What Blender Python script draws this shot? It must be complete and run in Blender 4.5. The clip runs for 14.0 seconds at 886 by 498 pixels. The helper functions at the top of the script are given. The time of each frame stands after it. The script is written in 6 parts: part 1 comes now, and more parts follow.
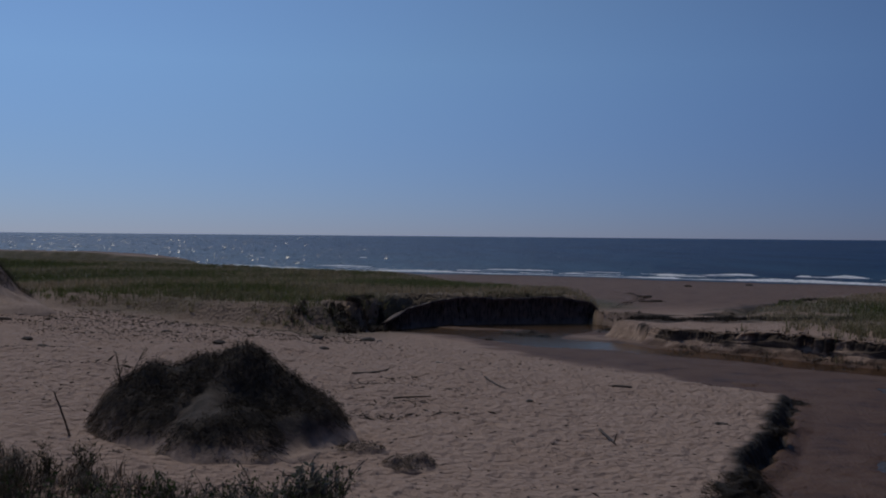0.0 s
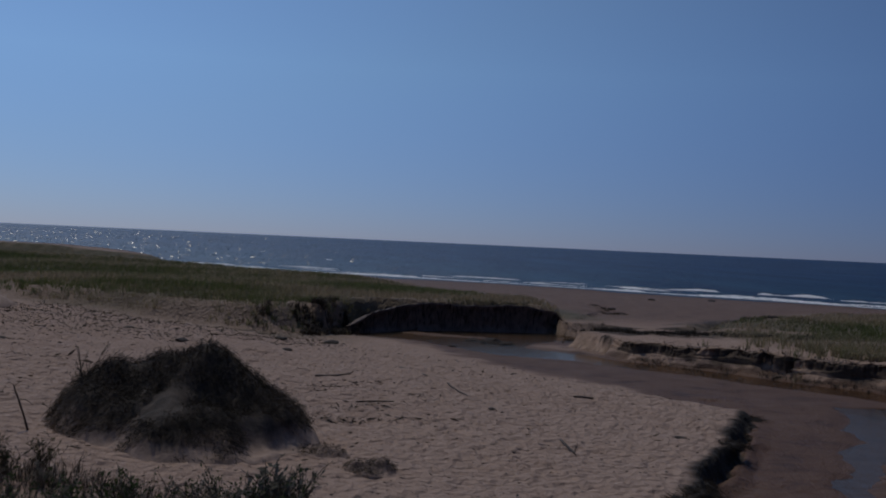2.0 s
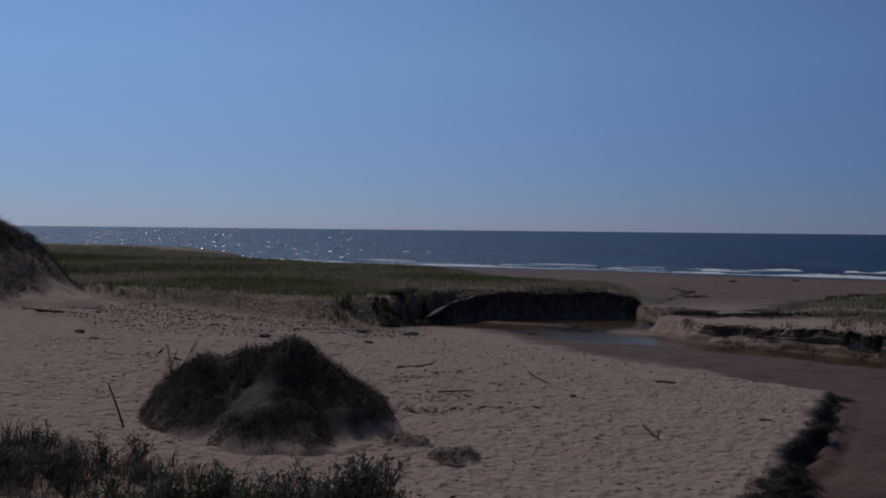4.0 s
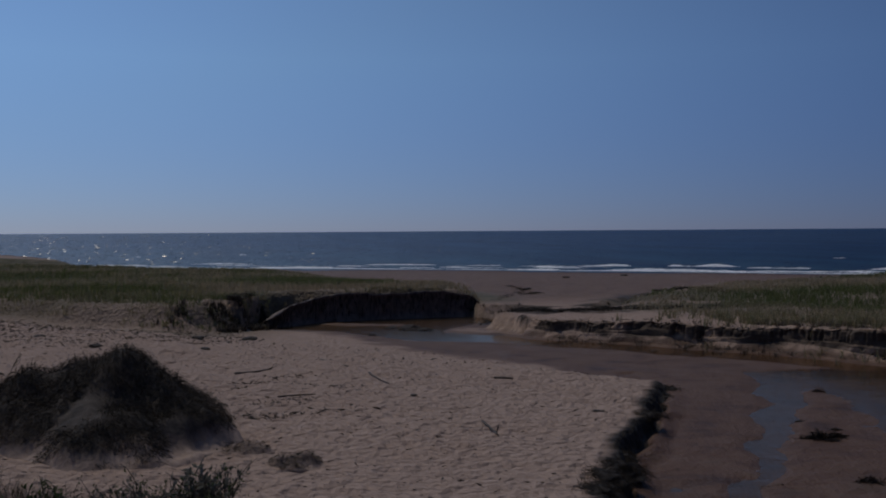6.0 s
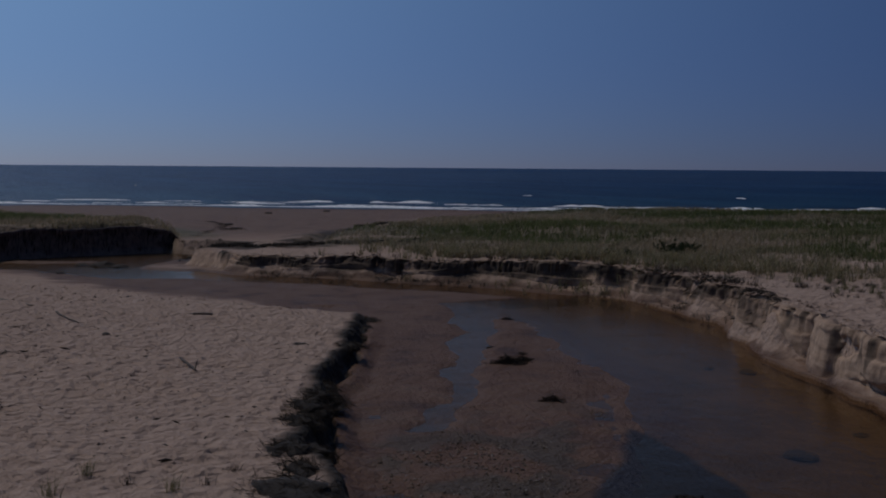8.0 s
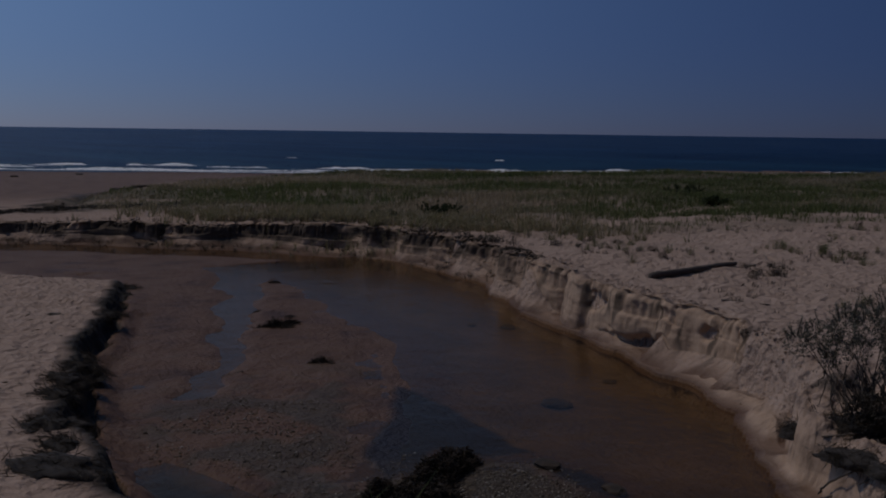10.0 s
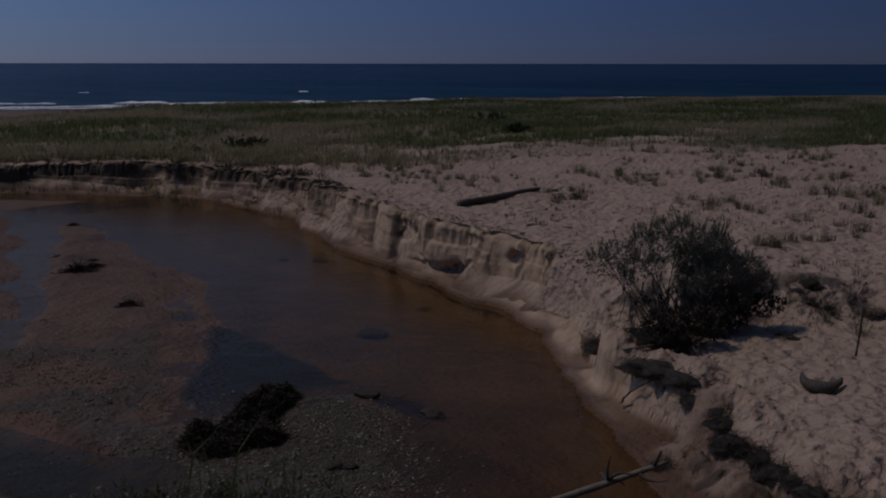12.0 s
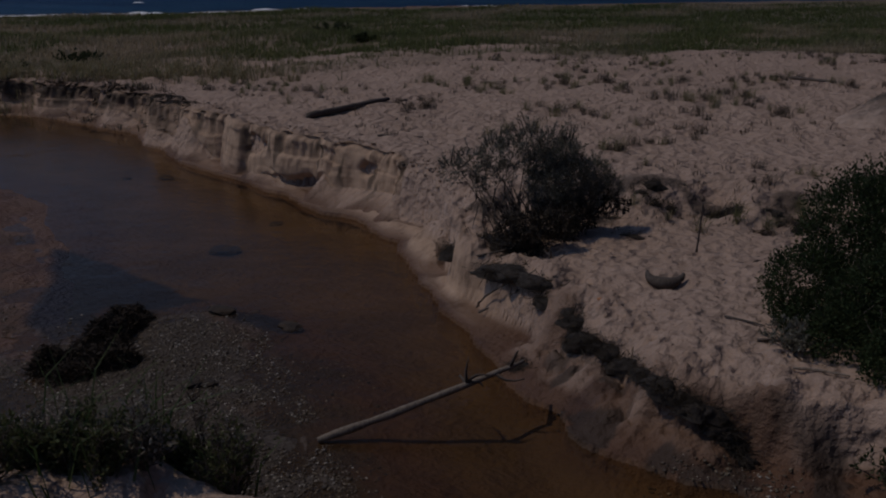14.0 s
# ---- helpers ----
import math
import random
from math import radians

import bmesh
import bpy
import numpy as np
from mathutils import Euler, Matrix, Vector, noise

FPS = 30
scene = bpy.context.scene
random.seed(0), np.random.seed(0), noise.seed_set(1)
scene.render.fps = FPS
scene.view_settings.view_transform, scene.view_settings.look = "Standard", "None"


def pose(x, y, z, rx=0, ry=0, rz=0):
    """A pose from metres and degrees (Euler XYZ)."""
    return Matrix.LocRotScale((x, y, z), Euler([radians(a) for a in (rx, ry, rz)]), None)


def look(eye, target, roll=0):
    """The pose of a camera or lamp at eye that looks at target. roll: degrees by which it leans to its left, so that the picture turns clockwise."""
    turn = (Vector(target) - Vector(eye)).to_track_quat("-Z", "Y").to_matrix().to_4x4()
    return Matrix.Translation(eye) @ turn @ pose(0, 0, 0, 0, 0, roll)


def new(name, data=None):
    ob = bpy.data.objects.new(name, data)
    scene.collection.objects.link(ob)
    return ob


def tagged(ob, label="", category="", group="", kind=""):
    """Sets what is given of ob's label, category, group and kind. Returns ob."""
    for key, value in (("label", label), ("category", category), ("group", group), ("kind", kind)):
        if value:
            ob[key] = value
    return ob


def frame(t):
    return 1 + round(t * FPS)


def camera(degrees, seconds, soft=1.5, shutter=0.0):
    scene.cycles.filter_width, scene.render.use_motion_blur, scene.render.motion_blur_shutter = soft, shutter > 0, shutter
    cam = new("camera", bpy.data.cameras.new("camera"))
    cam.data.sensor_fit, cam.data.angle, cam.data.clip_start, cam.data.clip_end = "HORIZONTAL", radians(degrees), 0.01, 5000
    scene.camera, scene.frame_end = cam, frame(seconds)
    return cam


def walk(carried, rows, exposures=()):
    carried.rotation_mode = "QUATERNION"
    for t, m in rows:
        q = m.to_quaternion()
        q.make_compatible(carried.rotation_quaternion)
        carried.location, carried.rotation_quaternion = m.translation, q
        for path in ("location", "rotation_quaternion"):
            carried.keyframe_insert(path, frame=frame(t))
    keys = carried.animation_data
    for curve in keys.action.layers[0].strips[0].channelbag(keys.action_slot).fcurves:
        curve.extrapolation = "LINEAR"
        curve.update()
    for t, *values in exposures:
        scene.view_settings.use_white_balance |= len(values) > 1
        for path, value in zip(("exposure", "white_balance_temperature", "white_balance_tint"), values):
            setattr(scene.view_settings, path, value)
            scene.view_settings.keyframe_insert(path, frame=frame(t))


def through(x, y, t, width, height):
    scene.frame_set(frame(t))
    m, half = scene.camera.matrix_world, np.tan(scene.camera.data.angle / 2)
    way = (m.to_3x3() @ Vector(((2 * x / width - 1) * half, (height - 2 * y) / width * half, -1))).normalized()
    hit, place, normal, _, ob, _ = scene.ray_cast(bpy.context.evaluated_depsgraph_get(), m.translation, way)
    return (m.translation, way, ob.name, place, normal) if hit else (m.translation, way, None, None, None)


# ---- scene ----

# ---- camera and its walk ----
EYE = 4.2
cam = camera(46.0, 14.0, soft=2.0)
ROWS = [
    (0, 0.013, 0.083, 0.006, -0.00, -0.75, -0.53),
    (0.5, -0.004, 0.089, 0.018, 0.18, -0.59, -1.06),
    (1, -0.009, 0.086, 0.016, 0.32, -0.46, -1.36),
    (1.5, 0.019, 0.038, -0.004, 0.12, -0.10, -1.74),
    (2, -0.025, 0.038, 0.015, -1.84, -0.39, -2.63),
    (2.5, -0.025, -0.020, 0.020, 1.86, -1.24, -1.65),
    (5, -0.014, -0.118, 0.049, 1.30, -0.65, 0.53),
    (5.5, -0.010, -0.114, 0.052, -2.67, -0.41, 0.03),
    (6, -0.009, -0.126, 0.052, -6.51, -1.03, 0.37),
    (6.5, -0.015, -0.069, 0.028, -10.04, -1.64, -0.05),
    (7, 0.023, -0.008, 0.016, -14.39, -2.41, -0.04),
    (7.5, 0.007, -0.021, 0.019, -18.70, -3.45, -0.20),
    (8, 0.072, 0.038, -0.037, -22.70, -4.49, -0.46),
    (8.5, 0.081, 0.031, -0.053, -26.25, -5.10, -0.38),
    (11, 0.015, 0.003, -0.031, -40.86, -8.01, -0.73),
    (11.5, 0.016, 0.022, -0.031, -43.31, -9.25, -0.33),
    (12, -0.030, -0.007, -0.006, -46.16, -10.12, -0.08),
    (12.5, -0.038, -0.003, -0.031, -49.63, -10.40, -0.25),
    (13, -0.012, 0.012, -0.030, -53.15, -11.09, -0.15),
    (13.5, -0.026, 0.013, -0.037, -54.74, -12.60, -0.15),
    (14, -0.029, 0.034, -0.045, -54.48, -14.90, 0.1),
]
EXPOSURES = [(0, -1.66, 6450, 10), (5, -1.68, 6450, 10), (7.5, -1.78, 6500, 10), (8.5, -1.86, 6550, 11), (11, -2.05, 6650, 12), (12.5, -1.98, 6700, 13), (14, -1.95, 6850, 14)]
walk(cam, [(t, pose(x, y, EYE + z, 90 + pitch, 0, yaw) @ pose(0, 0, 0, 0, 0, -roll)) for t, x, y, z, yaw, pitch, roll in ROWS], EXPOSURES)

# ---- world and sun ----
SUN_AZ, SUN_EL = -32.0, 57.0      # degrees clockwise from +y, and above the horizon
world = bpy.data.worlds.new("sky")
scene.world = world
world.use_nodes = True
wn = world.node_tree.nodes
sky = wn.new("ShaderNodeTexSky")
sky.sky_type = "NISHITA"
sky.sun_disc = False
sky.sun_elevation, sky.sun_rotation = radians(SUN_EL), radians(SUN_AZ)
sky.altitude, sky.air_density, sky.dust_density, sky.ozone_density = 0, 0.7, 0.0, 6.0
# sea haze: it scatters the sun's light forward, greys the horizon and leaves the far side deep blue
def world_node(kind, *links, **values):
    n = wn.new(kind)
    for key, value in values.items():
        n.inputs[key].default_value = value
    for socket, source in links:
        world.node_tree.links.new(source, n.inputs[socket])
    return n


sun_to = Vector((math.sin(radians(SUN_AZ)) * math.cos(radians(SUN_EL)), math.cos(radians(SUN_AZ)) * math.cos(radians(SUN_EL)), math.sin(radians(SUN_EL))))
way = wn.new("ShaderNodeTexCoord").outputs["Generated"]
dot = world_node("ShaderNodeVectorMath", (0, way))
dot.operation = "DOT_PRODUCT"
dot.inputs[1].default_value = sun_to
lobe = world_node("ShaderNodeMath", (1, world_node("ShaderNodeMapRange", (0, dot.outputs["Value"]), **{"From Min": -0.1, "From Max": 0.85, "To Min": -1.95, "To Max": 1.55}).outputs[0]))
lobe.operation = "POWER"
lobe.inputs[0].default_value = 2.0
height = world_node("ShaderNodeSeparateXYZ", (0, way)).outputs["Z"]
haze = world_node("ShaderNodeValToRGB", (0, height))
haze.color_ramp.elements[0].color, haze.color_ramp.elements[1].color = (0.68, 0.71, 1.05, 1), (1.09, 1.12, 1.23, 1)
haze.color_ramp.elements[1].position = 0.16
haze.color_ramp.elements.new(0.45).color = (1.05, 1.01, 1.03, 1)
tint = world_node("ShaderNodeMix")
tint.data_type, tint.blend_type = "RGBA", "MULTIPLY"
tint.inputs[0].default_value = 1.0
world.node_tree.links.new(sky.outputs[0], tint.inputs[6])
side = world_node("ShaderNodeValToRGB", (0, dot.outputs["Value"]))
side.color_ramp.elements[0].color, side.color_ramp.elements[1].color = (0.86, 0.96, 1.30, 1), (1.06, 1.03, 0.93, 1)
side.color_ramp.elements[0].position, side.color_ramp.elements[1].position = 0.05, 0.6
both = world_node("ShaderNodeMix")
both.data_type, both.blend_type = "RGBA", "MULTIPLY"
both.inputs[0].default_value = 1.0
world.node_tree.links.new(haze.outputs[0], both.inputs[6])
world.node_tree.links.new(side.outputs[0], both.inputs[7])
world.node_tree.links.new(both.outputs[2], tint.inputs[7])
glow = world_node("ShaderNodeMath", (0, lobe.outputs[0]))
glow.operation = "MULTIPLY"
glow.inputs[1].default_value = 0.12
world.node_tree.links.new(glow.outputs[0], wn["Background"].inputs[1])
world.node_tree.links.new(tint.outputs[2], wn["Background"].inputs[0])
sun_data = bpy.data.lights.new("sun", "SUN")
sun_data.energy, sun_data.angle, sun_data.color = 3.2, radians(0.5), (1.0, 0.93, 0.82)
sun = new("sun", sun_data)
sun.matrix_world = look(sun_to * 50, (0, 0, 0))


# ---- materials ----
class Nodes:
    """Short hand for a node material."""

    def __init__(self, name):
        self.mat = bpy.data.materials.new(name)
        self.mat.use_nodes = True
        self.tree = self.mat.node_tree
        self.tree.nodes.clear()
        self.out = self.node("ShaderNodeOutputMaterial")

    def node(self, kind, **values):
        n = self.tree.nodes.new(kind)
        for key, value in values.items():
            if key in n.inputs:
                self.put(n.inputs[key], value)
        return n

    def put(self, socket, value):
        if isinstance(value, bpy.types.NodeSocket):
            self.tree.links.new(value, socket)
        else:
            socket.default_value = value

    def place(self):
        return self.node("ShaderNodeTexCoord").outputs["Object"]

    def noise(self, scale, detail=4.0, rough=0.55, vec=None, distort=0.0):
        n = self.node("ShaderNodeTexNoise", Scale=scale, Detail=detail, Roughness=rough, Distortion=distort)
        self.put(n.inputs["Vector"], vec or self.place())
        return n.outputs["Fac"]

    def stretch(self, x, y, z):
        n = self.node("ShaderNodeMapping")
        self.put(n.inputs["Vector"], self.place())
        n.inputs["Scale"].default_value = (x, y, z)
        return n.outputs[0]

    def ramp(self, fac, *stops):
        n = self.node("ShaderNodeValToRGB")
        self.put(n.inputs[0], fac)
        while len(n.color_ramp.elements) < len(stops):
            n.color_ramp.elements.new(0.5)
        for e, (at, c) in zip(n.color_ramp.elements, stops):
            e.position = at
            e.color = (*c, 1) if isinstance(c, tuple) else (c, c, c, 1)
        return n.outputs[0]

    def mix(self, fac, a, b, blend="MIX"):
        n = self.node("ShaderNodeMix")
        n.data_type, n.blend_type = "RGBA", blend
        self.put(n.inputs[0], fac)
        for s, v in ((n.inputs[6], a), (n.inputs[7], b)):
            self.put(s, (*v, 1) if isinstance(v, tuple) else v)
        return n.outputs[2]

    def math(self, op, a, b=0.0, clamp=False):
        n = self.node("ShaderNodeMath")
        n.operation, n.use_clamp = op, clamp
        self.put(n.inputs[0], a)
        self.put(n.inputs[1], b)
        return n.outputs[0]

    def attr(self, name):
        n = self.node("ShaderNodeAttribute")
        n.attribute_name = name
        return n.outputs["Fac"]

    def bump(self, height, strength, distance):
        return self.node("ShaderNodeBump", Height=height, Strength=strength, Distance=distance).outputs[0]

    def principled(self, color, rough, normal=None, **more):
        n = self.node("ShaderNodeBsdfPrincipled")
        self.put(n.inputs["Base Color"], (*color, 1) if isinstance(color, tuple) else color)
        self.put(n.inputs["Roughness"], rough)
        if normal:
            self.put(n.inputs["Normal"], normal)
        for k, v in more.items():
            self.put(n.inputs[k.replace("_", " ")], v)
        return n.outputs[0]

    def done(self, shader):
        self.tree.links.new(shader, self.out.inputs[0])
        return self.mat


def make_ground():
    m = Nodes("sand_ground")
    fine, mid, broad = m.noise(60, 3), m.noise(3.2, 5, 0.6), m.noise(0.22, 4)
    dry = m.ramp(mid, (0.25, (0.335, 0.232, 0.175)), (0.7, (0.475, 0.338, 0.262)))
    dry = m.mix(m.ramp(broad, (0.35, 0.0), (0.7, 0.45)), dry, (0.385, 0.265, 0.20))
    dry = m.mix(m.ramp(fine, (0.35, 0.25), (0.6, 0.0)), dry, (0.18, 0.13, 0.10))
    # damp and wet sand of the creek bed, iron stained
    wet = m.ramp(m.noise(0.8, 6, 0.65), (0.32, (0.058, 0.027, 0.018)), (0.48, (0.118, 0.059, 0.034)), (0.62, (0.138, 0.074, 0.045)), (0.75, (0.105, 0.068, 0.046)))
    color = m.mix(m.attr("wet"), dry, wet)
    deep = m.ramp(m.noise(0.7, 4), (0.3, (0.105, 0.062, 0.028)), (0.7, (0.185, 0.108, 0.045)))
    color = m.mix(m.attr("deep"), color, deep)
    color = m.mix(m.attr("dark_bed"), color, (0.018, 0.014, 0.018))
    peb = m.node("ShaderNodeTexVoronoi", Scale=26.0)
    m.put(peb.inputs["Vector"], m.place())
    gravel = m.mix(0.55, m.ramp(peb.outputs["Color"], (0.1, (0.04, 0.029, 0.020)), (0.5, (0.072, 0.053, 0.037)), (0.95, (0.15, 0.12, 0.09))), (0.06, 0.041, 0.028))
    color = m.mix(m.attr("gravel"), color, gravel)
    # cut bank: damp streaked layers
    strata = m.math("ADD", m.math("MULTIPLY", m.noise(1.0, 4, 0.6, m.stretch(0.8, 0.8, 7)), 0.28), m.math("MULTIPLY", m.noise(3.4, 6, 0.7, m.stretch(1, 1, 0.3)), 0.72))
    cut = m.ramp(strata, (0.36, (0.19, 0.124, 0.083)), (0.47, (0.375, 0.252, 0.172)), (0.62, (0.49, 0.338, 0.236)))
    color = m.mix(m.math("MULTIPLY", m.attr("cut"), m.math("SUBTRACT", 1.0, m.math("MULTIPLY", m.attr("wet"), 0.7))), color, cut)
    soil = m.ramp(m.noise(2.2, 5, 0.7), (0.3, (0.012, 0.010, 0.008)), (0.7, (0.04, 0.031, 0.025)))
    color = m.mix(m.attr("soil"), color, soil)
    turf = m.ramp(m.noise(1.2, 5, 0.7), (0.3, (0.05, 0.048, 0.024)), (0.7, (0.135, 0.118, 0.07)))
    color = m.mix(m.attr("turf"), color, turf)
    rough = m.mix(m.attr("damp"), m.ramp(m.attr("wet"), (0.0, 0.95), (1.0, 0.68)), (0.6, 0.6, 0.6))
    cell = m.node("ShaderNodeTexVoronoi", Scale=6.5)
    cell.feature = "SMOOTH_F1"
    m.put(cell.inputs["Vector"], m.place())
    prints = m.math("ADD", m.math("MULTIPLY", cell.outputs["Distance"], 0.9), m.noise(6.0, 3, 0.5))
    h = m.math("ADD", m.math("MULTIPLY", mid, 0.5), m.math("MULTIPLY", m.noise(11.0, 3, 0.5), 0.3))
    h = m.math("ADD", h, m.math("MULTIPLY", prints, m.ramp(m.attr("wet"), (0.0, 0.6), (0.6, 0.05))))
    h = m.math("ADD", h, m.math("MULTIPLY", fine, 0.06))
    h = m.math("MULTIPLY", h, m.ramp(m.attr("cut"), (0.0, 1.0), (0.8, 0.16)))
    h = m.math("ADD", h, m.math("MULTIPLY", m.math("MULTIPLY", strata, m.attr("cut")), 0.2))
    return m.done(m.principled(color, rough, m.bump(h, 0.95, 0.18), Specular_IOR_Level=0.25))


def make_creek():
    m = Nodes("creek_water")
    h = m.math("ADD", m.noise(2.5, 3, vec=m.stretch(1, 0.6, 1)), m.math("MULTIPLY", m.noise(14, 2), 0.15))
    h = m.math("ADD", h, m.math("MULTIPLY", m.noise(0.9, 3, vec=m.stretch(1, 1.6, 1)), 0.9))
    nrm = m.bump(h, 0.5, 0.05)
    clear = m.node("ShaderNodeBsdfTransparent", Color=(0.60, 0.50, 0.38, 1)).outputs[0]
    # gloss colour dims and warms the reflection, standing in for ripples mirroring the banks
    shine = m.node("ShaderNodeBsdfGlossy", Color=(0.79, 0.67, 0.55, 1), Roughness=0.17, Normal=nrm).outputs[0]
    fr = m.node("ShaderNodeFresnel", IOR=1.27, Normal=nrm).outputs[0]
    murk = m.node("ShaderNodeMixShader")
    m.put(murk.inputs[0], 0.07)
    m.put(murk.inputs[1], clear)
    m.put(murk.inputs[2], m.node("ShaderNodeBsdfDiffuse", Color=(0.095, 0.062, 0.043, 1)).outputs[0])
    mixer = m.node("ShaderNodeMixShader")
    m.put(mixer.inputs[0], fr)
    m.put(mixer.inputs[1], murk.outputs[0])
    m.put(mixer.inputs[2], shine)
    return m.done(mixer.outputs[0])


def make_sea():
    """Wind-roughened sea: blue-green body colour, greener over the shallows, under a broad wind-chop gloss."""
    m = Nodes("sea_water")
    swell = m.noise(0.07, 5, 0.6, m.stretch(0.5, 1.8, 1))
    chop = m.noise(0.45, 4, 0.65, m.stretch(0.7, 2.0, 1))
    patch = m.noise(0.012, 4, vec=m.stretch(0.4, 1.5, 1))
    streaks = m.noise(0.05, 6, 0.75, m.stretch(1.1, 0.22, 1))
    at = m.node("ShaderNodeSeparateXYZ")
    m.put(at.inputs[0], m.place())
    out = m.math("ADD", at.outputs["Y"], m.math("MULTIPLY", at.outputs["X"], 0.6))
    shallow = m.ramp(m.math("MULTIPLY", m.math("SUBTRACT", out, 125.0), 0.0045, True), (0.0, 1.0), (0.5, 0.35), (1.0, 0.0))
    deep = m.ramp(patch, (0.3, (0.004, 0.019, 0.050)), (0.7, (0.007, 0.028, 0.064)))
    color = m.mix(shallow, deep, (0.009, 0.034, 0.046))
    # wave shading put into the colour as dark streaks, whitecap tint as pale ones
    color = m.mix(m.ramp(streaks, (0.46, 0.0), (0.60, 0.85)), color, (0.002, 0.009, 0.022))
    color = m.mix(m.ramp(streaks, (0.36, 0.6), (0.46, 0.0)), color, (0.018, 0.052, 0.085))
    h = m.math("ADD", m.math("MULTIPLY", swell, 2.2), m.math("MULTIPLY", chop, 0.8))
    nrm = m.bump(h, 1.0, 1.1)
    body = m.node("ShaderNodeBsdfDiffuse", Color=color, Normal=nrm).outputs[0]
    gloss = m.node("ShaderNodeBsdfGlossy", Color=(0.085, 0.11, 0.15, 1), Roughness=0.6, Normal=nrm)
    gloss.distribution = "BECKMANN"
    both = m.node("ShaderNodeAddShader")
    m.put(both.inputs[0], body)
    m.put(both.inputs[1], gloss.outputs[0])
    return m.done(both.outputs[0])


def make_crest():
    m = Nodes("sea_wavelet")
    c = m.ramp(m.noise(0.05, 4), (0.3, (0.006, 0.026, 0.052)), (0.7, (0.010, 0.043, 0.062)))
    return m.done(m.principled(c, 0.26, Specular_IOR_Level=0.26))


def make_foam():
    m = Nodes("sea_foam")
    c = m.ramp(m.noise(1.6, 4), (0.3, (0.8, 0.82, 0.83)), (0.55, (0.95, 0.95, 0.95)))
    mixer = m.node("ShaderNodeMixShader")
    m.put(mixer.inputs[0], 0.15)
    m.put(mixer.inputs[1], m.principled(c, 0.9))
    m.put(mixer.inputs[2], m.node("ShaderNodeBsdfTranslucent", Color=c).outputs[0])
    return m.done(mixer.outputs[0])


def make_leafy(name, fresh, dry, dark=0.55, through=0.35):
    """Blades and leaves: fresh to dry by the 'dry' attribute, varied leaf by leaf; light shines through them."""
    m = Nodes(name)
    base = m.mix(m.attr("dry"), fresh, dry)
    rnd = m.node("ShaderNodeNewGeometry").outputs["Random Per Island"]
    shade = m.ramp(rnd, (0.0, dark), (1.0, 1.25))
    color = m.mix(1.0, base, shade, "MULTIPLY")
    a = m.principled(color, 0.7, Specular_IOR_Level=0.2)
    b = m.node("ShaderNodeBsdfTranslucent", Color=color).outputs[0]
    mixer = m.node("ShaderNodeMixShader")
    m.put(mixer.inputs[0], through)
    m.put(mixer.inputs[1], a)
    m.put(mixer.inputs[2], b)
    return m.done(mixer.outputs[0])


def make_wood(name, light, dark):
    m = Nodes(name)
    n = m.noise(7, 5, 0.65, m.stretch(6, 6, 1.2))
    c = m.ramp(n, (0.3, dark), (0.7, light))
    return m.done(m.principled(c, 0.85, m.bump(n, 0.6, 0.02)))


def make_soil(name, light, dark, scale=6.0):
    m = Nodes(name)
    n = m.noise(scale, 5, 0.7)
    return m.done(m.principled(m.ramp(n, (0.3, dark), (0.7, light)), 0.95, m.bump(n, 0.8, 0.05)))


def make_pebble():
    m = Nodes("pebble_stone")
    rnd = m.node("ShaderNodeNewGeometry").outputs["Random Per Island"]
    c = m.ramp(rnd, (0.0, (0.045, 0.029, 0.017)), (0.5, (0.09, 0.06, 0.036)), (0.85, (0.145, 0.108, 0.068)), (0.94, (0.34, 0.29, 0.235)))
    return m.done(m.principled(c, 0.6))


GROUND, CREEK, SEA, CREST, FOAM = make_ground(), make_creek(), make_sea(), make_crest(), make_foam()
MARRAM = make_leafy("marram_blades", (0.115, 0.135, 0.046), (0.37, 0.29, 0.188), dark=0.6, through=0.45)
DEAD = make_leafy("dead_grass", (0.062, 0.050, 0.038), (0.20, 0.155, 0.115), dark=0.4, through=0.15)
LEAF = make_leafy("shrub_leaf", (0.034, 0.055, 0.020), (0.07, 0.068, 0.03), dark=0.6)
BEACH_LEAF = make_leafy("beach_plant_leaf", (0.055, 0.09, 0.03), (0.10, 0.10, 0.045), dark=0.7)
GREY_LEAF = make_leafy("grey_shrub_leaf", (0.17, 0.168, 0.13), (0.26, 0.225, 0.18), through=0.35)
HANGING = make_leafy("hanging_root", (0.022, 0.018, 0.015), (0.06, 0.048, 0.04), dark=0.5, through=0.05)
DRIFT = make_wood("bleached_wood", (0.27, 0.215, 0.165), (0.12, 0.088, 0.066))
DARK_WOOD = make_wood("dark_wood", (0.12, 0.09, 0.07), (0.04, 0.03, 0.025))
ROOT = make_soil("root_soil", (0.07, 0.052, 0.04), (0.02, 0.016, 0.013))
